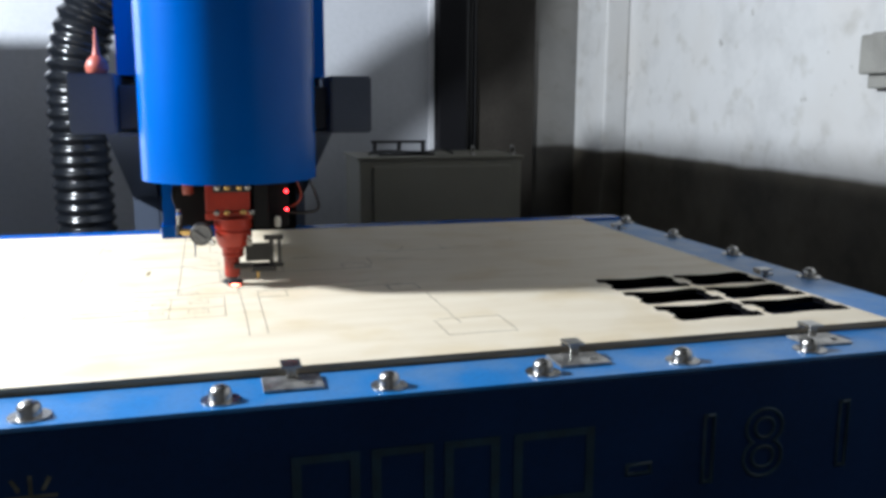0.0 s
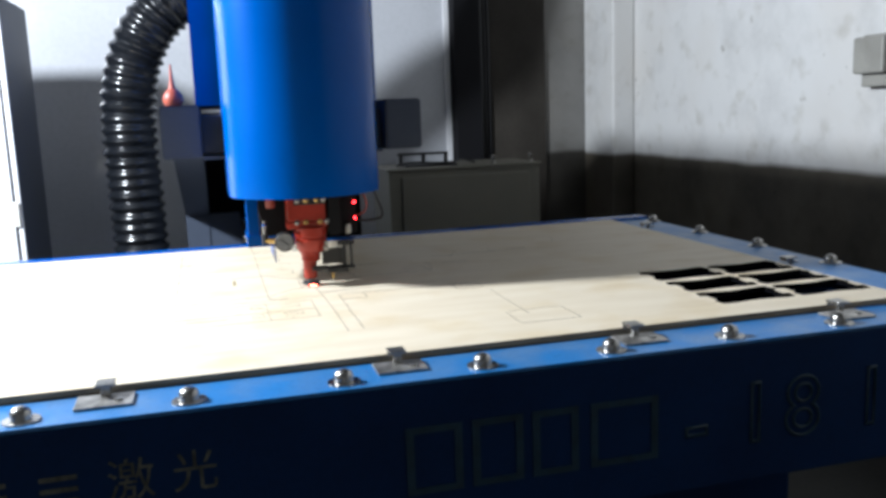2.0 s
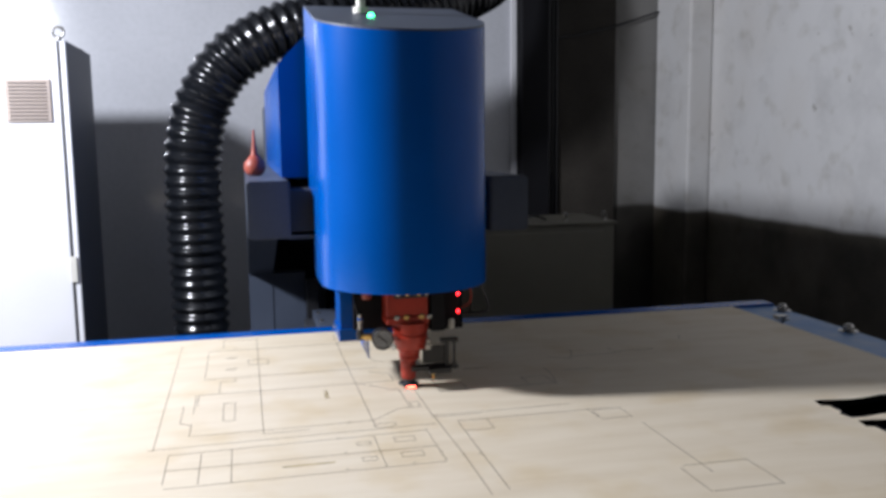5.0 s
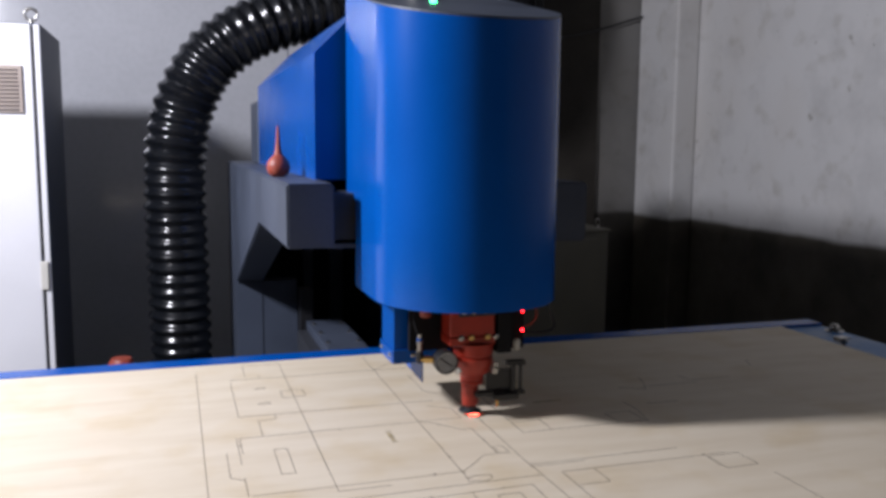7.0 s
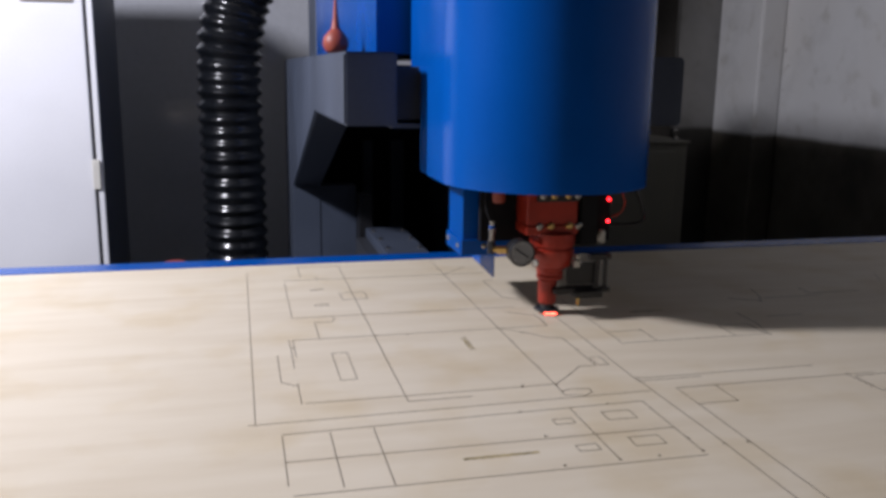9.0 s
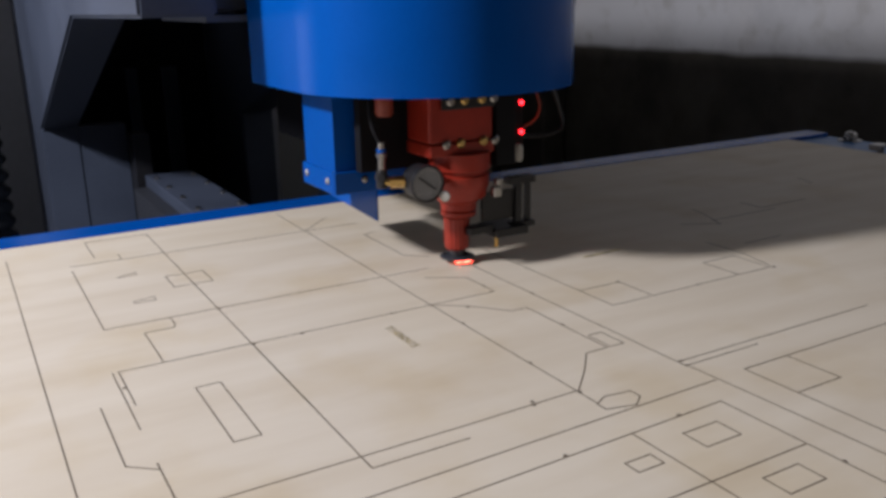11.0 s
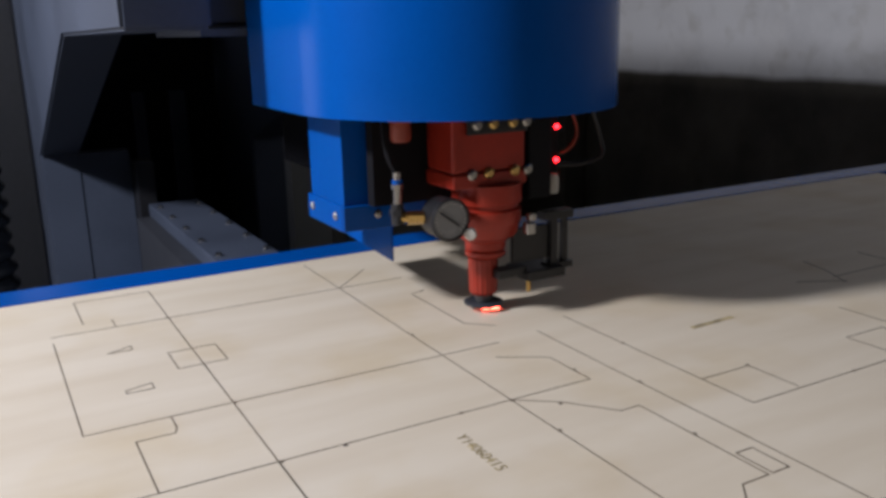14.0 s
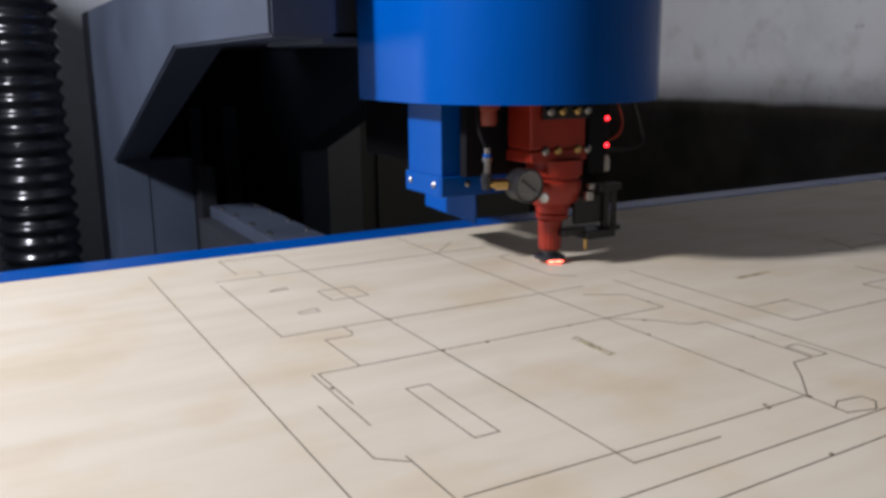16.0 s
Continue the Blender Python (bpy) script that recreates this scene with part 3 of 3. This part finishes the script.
for k in range(8):
    for x in (-0.055, 0.035):
        o = new("rail_bolt", RB)
        o.parent, o.location = rail, (x, 0.40 + 0.13 * k, Z - 0.120)
part("rail_bed", box(B(), -0.10, 0.08, 0.30, 1.38, 0.0, Z - 0.151), DGREY, frame_ob)
part("bed", box(B(), -1.0, 1.0, -0.35, 0.29, 0.0, Z - 0.26, 0.01), NAVY, frame_ob, "dark blue machine bed")

# ---- blue optics housing on the arm ----
housing = thing("optics_housing", "blue sheet-metal housing standing on the grey arm", "machine housing", at=(0, 0, 0))
part("housing_body", prism(B(), [(-0.207, Z + 0.397), (-0.207, Z + 0.645), (-0.107, Z + 0.745), (0.136, Z + 0.745), (0.236, Z + 0.645), (0.236, Z + 0.397)], "y", 0.30, 1.45), BLUE, housing)
part("housing_box", box(B(), -0.21, -0.1, 1.47, 1.7, Z + 0.397, Z + 0.60, 0.005), GREY, housing)

# ---- laser head cover ----
cover = thing("head_cover", "glossy blue enamelled U-shaped cover over the laser head", "machine cover", at=(0.0143, 0.0334, Z))
R0 = 0.1637


def u_shell(y_back, z0, z1, r=R0, t=0.003, seg=48):
    bm = B()
    outer, inner = [], []
    for k in range(seg + 1):
        a = math.pi + math.pi * k / seg
        outer.append((r * math.cos(a), r * math.sin(a)))
        inner.append(((r - t) * math.cos(a), (r - t) * math.sin(a)))
    outer = [(-r, y_back)] + outer + [(r, y_back)]
    inner = [(-(r - t), y_back)] + inner + [(r - t, y_back)]
    prism(bm, outer + inner[::-1], "z", z0, z1)
    return bm


part("lower_shell", u_shell(0.154, 0.1997, 0.367), BLUE, cover, smooth=True)


def lid_z(y):
    return 0.665 + 0.237 * (y + R0)


def slant(bm, base):
    """Let the top of a piece follow the sloping lid."""
    for v in bm.verts:
        if v.co.z > 0.6:
            v.co.z = lid_z(v.co.y) + (v.co.z - base)
    return bm


part("upper_shell", slant(u_shell(0.238, 0.367, 0.667), 0.667), BLUE, cover, smooth=True)
top = [(-R0, 0.238), (-R0, 0.0)] + [(R0 * math.cos(math.pi + math.pi * k / 32), R0 * math.sin(math.pi + math.pi * k / 32)) for k in range(1, 32)] + [(R0, 0.0), (R0, 0.238)]
part("lid", slant(prism(B(), top, "z", 0.6672, 0.671), 0.667), GREY, cover, "pale sloping lid")
part("back_plate", slant(box(B(), -R0 + 0.0035, R0 - 0.0035, 0.230, 0.236, 0.37, 0.667), 0.6672), NAVY, cover)
bm = B()
lathe(bm, [(0.016, 0), (0.016, 0.012), (0.009, 0.014), (0.009, 0.06), (0.012, 0.062), (0.012, 0.10)], 20, (-0.06, 0.10, 0.730))
part("top_fitting", bm, IVORY, cover, "white plastic fitting on the lid", smooth=True)
part("status_light", lathe(B(), [(0.006, 0), (0.006, 0.005), (0.003, 0.008)], 12, (-0.05, 0.03, 0.714)), LEDGREEN, cover, "small green status light")

# ---- laser head ----
head = thing("laser_head", "red anodised laser cutting head with glowing nozzle tip", "laser head", at=(0.0085, -0.03, Z))
bm = box(B(), -0.044, 0.037, -0.020, 0.032, 0.143, 0.26, 0.003)
part("upper_block", bm, RED, head)
bm = box(B(), -0.0445, 0.038, -0.0215, 0.0335, 0.128, 0.1425, 0.002)
part("mid_block", bm, RED, head)
part("barrel", lathe(B(), [(0.0279, 0.077), (0.0297, 0.079), (0.0324, 0.09), (0.0338, 0.092), (0.0338, 0.104), (0.0306, 0.1055), (0.0306, 0.109), (0.0347, 0.1105), (0.0347, 0.1295)], 36, (0.005, 0, 0)), RED, head, smooth=True)
bm = B()
lathe(bm, [(0.0165, 0.054), (0.0205, 0.057), (0.0205, 0.061), (0.0185, 0.0625), (0.0205, 0.064), (0.0205, 0.071), (0.024, 0.0735), (0.024, 0.0768)], 32, (0.003, 0, 0))
part("collar", bm, RED, head, smooth=True)
bm = B()
n = 36
rings = []
for r, z in ((0.0125, 0.0165), (0.0138, 0.019), (0.0146, 0.0535)):
    rings.append([bm.verts.new(((r * (1.03 if k % 2 else 0.98)) * math.cos(2 * math.pi * k / n), (r * (1.03 if k % 2 else 0.98)) * math.sin(2 * math.pi * k / n), z)) for k in range(n)])
for a, b in zip(rings, rings[1:]):
    for k in range(n):
        bm.faces.new((a[k], a[(k + 1) % n], b[(k + 1) % n], b[k]))
bm.faces.new(rings[0][::-1])
bm.faces.new(rings[-1])
part("nozzle", bm, RED, head, "knurled red nozzle sleeve")
part("nozzle_tip", lathe(B(), [(0.003, 0.0045), (0.006, 0.006), (0.011, 0.0164)], 24), CLAMP, head, "worn steel nozzle tip", smooth=True)
part("guard_ring", lathe(B(), [(0.0165, 0.0045), (0.0195, 0.006), (0.020, 0.0075), (0.0165, 0.009), (0.0150, 0.0075)], 32), DGREY, head, "dark guard ring", smooth=True)
part("cut_glow", lathe(B(), [(0.0038, 0.0006), (0.0034, 0.002), (0.0016, 0.0042)], 12, (0.0, -0.004, 0)), SPARK, head, "glowing red cutting spot")
part("spark", cyl(B(), (0.004, -0.008, 0.0012), (0.012, -0.013, 0.0016), 0.0012, 0.0004, 8), SPARK, head)
part("clamp_strip", box(B(), -0.030, 0.0365, -0.0255, -0.0202, 0.179, 0.2, 0.001), BLACK, head)
screw = lambda x, z, m, r=0.0052: part("screw", lathe(B(), [(r, 0), (r, 0.003), (r * 0.6, 0.0045)], 14, (x, -0.0202, z), Euler((radians(90), 0, 0)).to_matrix()), m, head)
for x, m in ((-0.0245, STEEL), (-0.006, BRASS), (0.0235, BRASS), (0.0385, STEEL)):
    screw(x, 0.1415, m)
for x, m in ((-0.022, STEEL), (-0.004, BRASS), (0.018, BRASS), (0.033, STEEL)):
    o = screw(x, 0.189, m)
    o.location.y = -0.0055
part("sensor_block", box(B(), 0.044, 0.112, 0.026, 0.062, 0.105, 0.26, 0.003), MATT, head, "black sensor block")
for z in (0.178, 0.140):
    part("indicator", lathe(B(), [(0.0027, 0), (0.0027, 0.002), (0.0015, 0.0035)], 12, (0.1075, 0.0258, z + (-0.0045 if z > 0.15 else -0.0015)), Euler((radians(90), 0, radians(-15))).to_matrix()), LEDRED, head, "glowing red indicator")
part("terminal_block", box(B(), 0.043, 0.07, -0.018, 0.0255, 0.11, 0.26, 0.002), MATT, head)
part("cable", sweep(B(), curve_points([(0.111, 0.04, 0.132), (0.14, 0.034, 0.13), (0.168, 0.026, 0.137), (0.167, 0.028, 0.16), (0.152, 0.03, 0.20), (0.142, 0.03, 0.24)], 24), 0.003, 8), BLACK, head, "thin black cable loop", smooth=True)
part("cable", sweep(B(), curve_points([(0.111, 0.04, 0.14), (0.128, 0.028, 0.15), (0.136, 0.028, 0.168), (0.126, 0.03, 0.20), (0.122, 0.03, 0.24)], 20), 0.002, 8), RUST, head, "thin red wire", smooth=True)
bracket = part("sensor_bracket", box(B(), 0.05, 0.096, -0.016, -0.012, 0.064, 0.098), BLACK, head, "dark plate in a black bracket")
bm = B()
box(bm, 0.060, 0.105, -0.03, 0.012, 0.046, 0.056, 0.001)
box(bm, 0.094, 0.102, -0.02, -0.012, 0.05, 0.112)
box(bm, 0.110, 0.116, -0.018, -0.012, 0.05, 0.112)
box(bm, 0.085, 0.12, -0.022, -0.008, 0.104, 0.112)
box(bm, 0.09, 0.12, -0.022, -0.008, 0.052, 0.058)
box(bm, 0.028, 0.062, -0.024, -0.008, 0.052, 0.061, 0.001)
part("sensor_frame", bm, BLACK, bracket)
bracket.location = (-0.025, 0, -0.017)
part("sensor_pin", cyl(B(), (0.072, -0.012, 0.030), (0.072, -0.012, 0.046), 0.0025, seg=10), BRASS, bracket)
part("sensor_nut", box(B(), 0.027, 0.037, -0.0385, -0.03, 0.080, 0.091, 0.001), STEEL, head)
part("sensor_nut", box(B(), 0.028, 0.036, -0.0415, -0.034, 0.094, 0.101, 0.001), STEEL, head)
part("clear_tube", lathe(B(), [(0.005, 0.108), (0.006, 0.112), (0.006, 0.124), (0.004, 0.128)], 14, (0.088, 0.004, 0)), IVORY, head, smooth=True)
# pressure gauge
gturn = Euler((radians(90), 0, radians(0))).to_matrix()
gauge = part("pressure_gauge", lathe(B(), [(0.017, -0.022), (0.019, -0.02), (0.019, -0.002), (0.0205, 0.0), (0.0205, 0.005), (0.0188, 0.0065), (0.0182, 0.004)], 36, (-0.0535, -0.026, 0.1035), gturn), BLACK, head, "black round pressure gauge", smooth=True)
part("dial", lathe(B(), [(0.0181, 0.0038), (0.0181, 0.0045)], 36, (-0.0535, -0.026, 0.1035), gturn), DIAL, gauge, "grey dial face")
bm = B()
for k in range(19):
    a = radians(225 - 270 * k / 18)
    p, q = Vector((0.0145 * math.cos(a), 0.0145 * math.sin(a), 0.0049)), Vector(((0.0158 if k % 3 else 0.0168) * math.cos(a), (0.0158 if k % 3 else 0.0168) * math.sin(a), 0.0049))
    cyl(bm, Vector((-0.0535, -0.026, 0.1035)) + gturn @ p, Vector((-0.0535, -0.026, 0.1035)) + gturn @ q, 0.0004, seg=5)
part("tick_marks", bm, IVORY, gauge)
bm = B()
cyl(bm, Vector((-0.0535, -0.026, 0.1035)) + gturn @ Vector((-0.011, 0.008, 0.0056)), Vector((-0.0535, -0.026, 0.1035)) + gturn @ Vector((0.009, -0.0065, 0.0056)), 0.0009, seg=6)
part("needle", bm, BLACK, gauge)
part("knob", lathe(B(), [(0.006, 0), (0.006, 0.004), (0.0045, 0.006)], 16, (-0.0335, -0.032, 0.0885), Euler((radians(90), 0, radians(-30))).to_matrix()), IVORY, head, "pale round knob", smooth=True)
bm = B()
cyl(bm, (-0.068, -0.012, 0.105), (-0.094, 0.0, 0.106), 0.005, seg=8)
cyl(bm, (-0.072, -0.012, 0.105), (-0.086, -0.006, 0.105), 0.0065, seg=6)
part("gauge_fitting", bm, BRASS, head)
bm = B()
cyl(bm, (-0.093, 0.0, 0.099), (-0.093, 0.0, 0.118), 0.0062, seg=12)
cyl(bm, (-0.093, 0.0, 0.108), (-0.093, 0.0, 0.113), 0.0075, seg=6)
part("elbow_fitting", bm, BLACK, head)
bm = B()
cyl(bm, (-0.093, 0.0, 0.118), (-0.0925, 0.0, 0.132), 0.0038, seg=10)
cyl(bm, (-0.0925, 0.0, 0.132), (-0.0925, 0.0, 0.137), 0.0055, seg=6)
cyl(bm, (-0.0925, 0.0, 0.141), (-0.0925, 0.0, 0.148), 0.0036, seg=10)
part("push_fitting", bm, STEEL, head, "chromed push fitting with a blue ring", smooth=False)
part("fitting_ring", lathe(B(), [(0.0048, 0.1371), (0.005, 0.141)], 12, (-0.0925, 0, 0)), BLUE, head)
part("air_hose", sweep(B(), curve_points([(-0.0925, 0.0, 0.147), (-0.101, 0.004, 0.17), (-0.095, 0.02, 0.22), (-0.09, 0.03, 0.26)], 14), 0.0026, 8), MATT, head, smooth=True)
part("valve", lathe(B(), [(0.008, 0.172), (0.010, 0.175), (0.010, 0.19), (0.014, 0.192), (0.014, 0.23)], 16, (-0.075, 0.025, 0)), RUST, head, "dull red valve body", smooth=True)
part("mount_plate", box(B(), -0.1, 0.09, 0.036, 0.05, 0.11, 0.36), MATT, head, "black mounting plate")

# ---- blue bracket under the cover ----
brk = thing("blue_bracket", "bright blue folded sheet bracket with a shield fin below the cover", "machine bracket", at=(0, 0, Z))
bm = B()
box(bm, -0.115, -0.112, 0.025, 0.112, 0.088, 0.36)
box(bm, -0.112, -0.084, 0.025, 0.028, 0.088, 0.36)
part("post", bm, BLUE, brk)
part("strip", box(B(), -0.118, -0.012, 0.020, 0.0248, 0.085, 0.110, 0.0008), BLUE, brk)
part("strip", box(B(), -0.1185, -0.1152, 0.025, 0.115, 0.085, 0.110, 0.0008), BLUE, brk)
for loc in ((-0.1188, 0.038, 0.099), (-0.1188, 0.1, 0.099)):
    part("rivet", lathe(B(), [(0.0042, 0), (0.0042, 0.0015), (0.002, 0.003)], 12, loc, Euler((0, radians(-90), 0)).to_matrix()), STEEL, brk)
part("rivet", lathe(B(), [(0.0042, 0), (0.0042, 0.0015), (0.002, 0.003)], 12, (-0.082, 0.0197, 0.1), Euler((radians(90), 0, 0)).to_matrix()), STEEL, brk)
bm = B()
fa, fb = Vector((-0.060, 0.172, 0)), Vector((-0.060, 0.037, 0))
quad = [fa + Vector((0, 0, 0.05)), fb + Vector((0, 0, 0.044)), fb + Vector((0, 0, 0.094)), fa + Vector((0, 0, 0.094))]
off = Vector((0.002, 0.0002, 0))
vs = [bm.verts.new(p) for p in quad] + [bm.verts.new(p + off) for p in quad]
for f in ((0, 1, 2, 3), (7, 6, 5, 4), (0, 4, 5, 1), (1, 5, 6, 2), (2, 6, 7, 3), (3, 7, 4, 0)):
    bm.faces.new([vs[i] for i in f])
part("fin", bm, BLUE, brk, "thin blue shield fin")

# ---- ribbed hose ----
HOSE = [(-0.462, 1.70, 0.0), (-0.464, 1.69, 0.5), (-0.468, 1.68, 0.9), (-0.472, 1.68, 1.2), (-0.462, 1.68, 1.36), (-0.425, 1.68, 1.51), (-0.35, 1.68, 1.64), (-0.235, 1.68, 1.735), (-0.09, 1.70, 1.80), (0.07, 1.74, 1.835), (0.25, 1.85, 1.87), (0.5, 2.0, 1.92), (0.8, 2.2, 2.05), (1.1, 2.45, 2.3), (1.2, 2.55, 2.6)]
pts = curve_points(HOSE, 640)
hose = thing("ribbed_hose", "glossy black ribbed extraction hose arching over the arm", "hose", at=(0, 0, 0))
part("hose_tube", sweep(B(), pts, lambda i: 0.0995 + 0.0060 * math.sin(i * 2 * math.pi / 7.0) + 0.0015 * math.sin(i * 0.7), 36), RUBBER, hose, smooth=True)
part("hose_cuff", lathe(B(), [(0.124, 0), (0.124, 0.06), (0.118, 0.065)], 32, (-0.462, 1.70, 0.0)), BLACK, hose, smooth=True)

# ---- things round the machine ----
bulb = thing("rubber_blower", "brown-red rubber blower bulb standing on the grey arm", "blower", at=(-0.262, 0.45, Z + 0.397))
part("bulb", lathe(B(), [(0.012, 0), (0.021, 0.006), (0.0255, 0.018), (0.0235, 0.031), (0.014, 0.043), (0.0095, 0.047)], 24), RUST, bulb, smooth=True)
part("spout", lathe(B(), [(0.0095, 0.047), (0.0072, 0.055), (0.0045, 0.075), (0.0022, 0.108)], 16), RUST, bulb, smooth=True)

cab = thing("electrical_cabinet", "tall white steel electrical cabinet with louvred vent and lifting eyes", "cabinet", at=(-0.852, 1.5, 0))
CT = 1.722
part("body", box(B(), -0.85, 0.0, 0.022, 0.50, 0.0, CT, 0.006), GREY, cab, "grey cabinet body")
door = part("door", box(B(), -0.84, -0.026, 0.0, 0.02, 0.05, CT - 0.005, 0.004), WHITE, cab, "white cabinet door")
part("door_edge", box(B(), -0.017, -0.001, 0.002, 0.021, 0.05, CT - 0.005, 0.002), WHITE, cab)
part("gasket", box(B(), -0.0255, -0.0175, 0.006, 0.0215, 0.05, CT - 0.01), BLACK, cab)
vent = part("vent_frame", box(B(), -0.195, -0.054, -0.008, 0.0, Z + 0.549, Z + 0.692, 0.002), TAN, door, "pale louvred vent")
LV = mesh_of(prism(B(), [(-0.0095, 0.0), (-0.014, -0.002), (-0.009, -0.006)], "x", -0.058, 0.058), TAN)
GAP = mesh_of(box(B(), -0.058, 0.058, -0.0092, -0.0085, -0.0075, -0.0035), DGREY)
for k in range(11):
    for d in (LV, GAP):
        o = new("louvre", d)
        o.parent, o.location = door, (-0.1245, 0, Z + 0.682 - 0.0119 * k)
for x in (-0.03, -0.78):
    bm = B()
    sweep(bm, [(x + 0.018 * math.cos(a), 0.06, CT + 0.03 + 0.018 * math.sin(a)) for a in [2 * math.pi * k / 16 for k in range(17)]], 0.0045, 8)
    cyl(bm, (x, 0.06, CT - 0.001), (x, 0.06, CT + 0.013), 0.008, seg=12)
    part("lifting_eye", bm, STEEL, cab, smooth=True)
part("lifting_eye", lathe(B(), [(0.012, -0.001), (0.012, 0.012), (0.005, 0.016)], 12, (-0.03, 0.45, CT)), STEEL, cab)
part("latch", box(B(), -0.03, -0.008, -0.006, -0.0005, Z + 0.0, Z + 0.09, 0.002), IVORY, cab)

low = thing("low_cabinet", "beige steel low cabinet with cables lying on top", "cabinet", at=(0, 0, 0))
LT = Z + 0.107
part("body", box(B(), 0.585, 1.303, 1.86, 2.245, 0.0, LT - 0.012, 0.004), BEIGE, low)
part("top", box(B(), 0.575, 1.312, 1.85, 2.25, LT - 0.012, LT, 0.003), BEIGE, low)
part("door", box(B(), 0.64, 1.25, 1.849, 1.8595, 0.1, LT - 0.04, 0.003), BEIGE, low)
for x in (1.10, 1.285):
    t = thing("lifting_eye", "small steel lifting eye on the cabinet top", "lifting eye", group="lifting eyes on the low cabinet", at=(x, 1.93, LT))
    part("eye", lathe(B(), [(0.012, 0), (0.012, 0.009), (0.006, 0.012), (0.009, 0.022), (0.009, 0.034), (0.003, 0.04)], 14), STEEL, t, smooth=True)
tray = thing("cable_tray", "flat black tray with loose cable on the beige cabinet", "tray", at=(0.80, 2.03, LT))
bm = box(B(), -0.12, 0.13, -0.09, 0.09, 0.0, 0.009, 0.002)
box(bm, -0.12, 0.13, 0.07, 0.09, 0.045, 0.057, 0.002)
box(bm, -0.112, -0.097, 0.07, 0.09, 0.0, 0.045)
box(bm, 0.0, 0.015, 0.07, 0.09, 0.0, 0.045)
box(bm, 0.112, 0.127, 0.07, 0.09, 0.0, 0.045)
part("tray_frame", bm, BLACK, tray)
part("cable", sweep(B(), curve_points([(-0.15, -0.04, 0.006), (-0.14, -0.07, 0.015), (-0.07, -0.1, 0.022), (0.015, -0.075, 0.015), (0.09, -0.1, 0.015), (0.17, -0.045, 0.022), (0.22, -0.07, 0.006)], 50), 0.0055, 8), BLACK, tray, smooth=True)

trunk = thing("utility_column", "tall matt black utility column against the back wall", "column", at=(1.155, 2.70, 0))
part("duct", box(B(), 0.0, 0.15, 0.0, 0.097, 0.0, 3.19, 0.004), MATT, trunk)
for x, r in ((0.166, 0.012), (0.19, 0.009), (0.211, 0.011)):
    part("cable", cyl(B(), (x, 0.06, 0.0), (x, 0.06, 3.19), r, seg=12), BLACK, trunk, smooth=True)

# added sheet: its dark colour stands for the shade on this stretch of wall
sheet = thing("wall_shade_sheet", "tall dark brown sheet added for the shade on the back wall", "board", at=(1.385, 2.775, 0))
part("panel", box(B(), 0.0, 0.33, 0.0, 0.021, 0.0, 2.7, 0.002), SHADE_BROWN, sheet)

sb = thing("switch_box", "small grey wall switch box with a black cable below", "switch box", at=(2.1, 0.62, Z + 0.48))
part("back_box", box(B(), -0.045, 0.0, -0.15, 0.07, -0.09, 0.088, 0.006), SWITCH, sb)
part("cover", box(B(), -0.075, -0.0452, -0.06, 0.082, -0.045, 0.08, 0.008), SWITCH, sb)
part("cable", cyl(B(), (-0.016, -0.125, -0.0905), (-0.016, -0.125, -1.38), 0.016, seg=12), BLACK, sb, smooth=True)
part("conduit", cyl(B(), (-0.010, -0.09, 0.0885), (-0.010, -0.09, 1.7), 0.007, seg=10), IVORY, sb, smooth=True)

cable = thing("wall_cable", "thin black cable slung across the back wall", "cable", at=(0, 0, 0))
part("cable", sweep(B(), curve_points([(1.2, 2.765, 1.87), (1.468, 2.765, 1.916), (1.6, 2.765, 1.945), (1.729, 2.765, 1.977), (1.96, 2.765, 2.05)], 20), 0.0055, 8), BLACK, cable, smooth=True)

red_cap = thing("red_cap", "dull red plastic cap behind the table edge", "cap", at=(-0.65, 1.40, -0.232))
part("stand", cyl(B(), (0, 0, 0.232), (0, 0, Z - 0.03), 0.025, seg=16), DGREY, red_cap)
part("cap", lathe(B(), [(0.04, Z - 0.03), (0.042, Z + 0.0), (0.03, Z + 0.02)], 20), RUST, red_cap, smooth=True)


# ---- motion ----
def motions():
    rows = [(0.0, 0.098), (0.5, 0.085), (1.0, 0.073), (1.5, 0.061), (2.0, 0.048), (2.5, 0.033), (3.0, 0.016), (3.5, -0.003), (4.0, -0.022), (4.5, -0.041), (7.0, -0.122), (7.5, -0.136), (8.0, -0.149), (8.5, -0.160), (9.0, -0.171), (9.5, -0.180), (10.0, -0.191), (12.5, -0.262), (13.0, -0.277), (13.5, -0.291), (14.0, -0.304), (14.5, -0.314), (15.0, -0.320), (15.5, -0.325), (16.0, -0.331)]
    for ob in (table, board):
        walk(ob, [(t, pose(0.0, y, Z)) for t, y in rows])


motions()
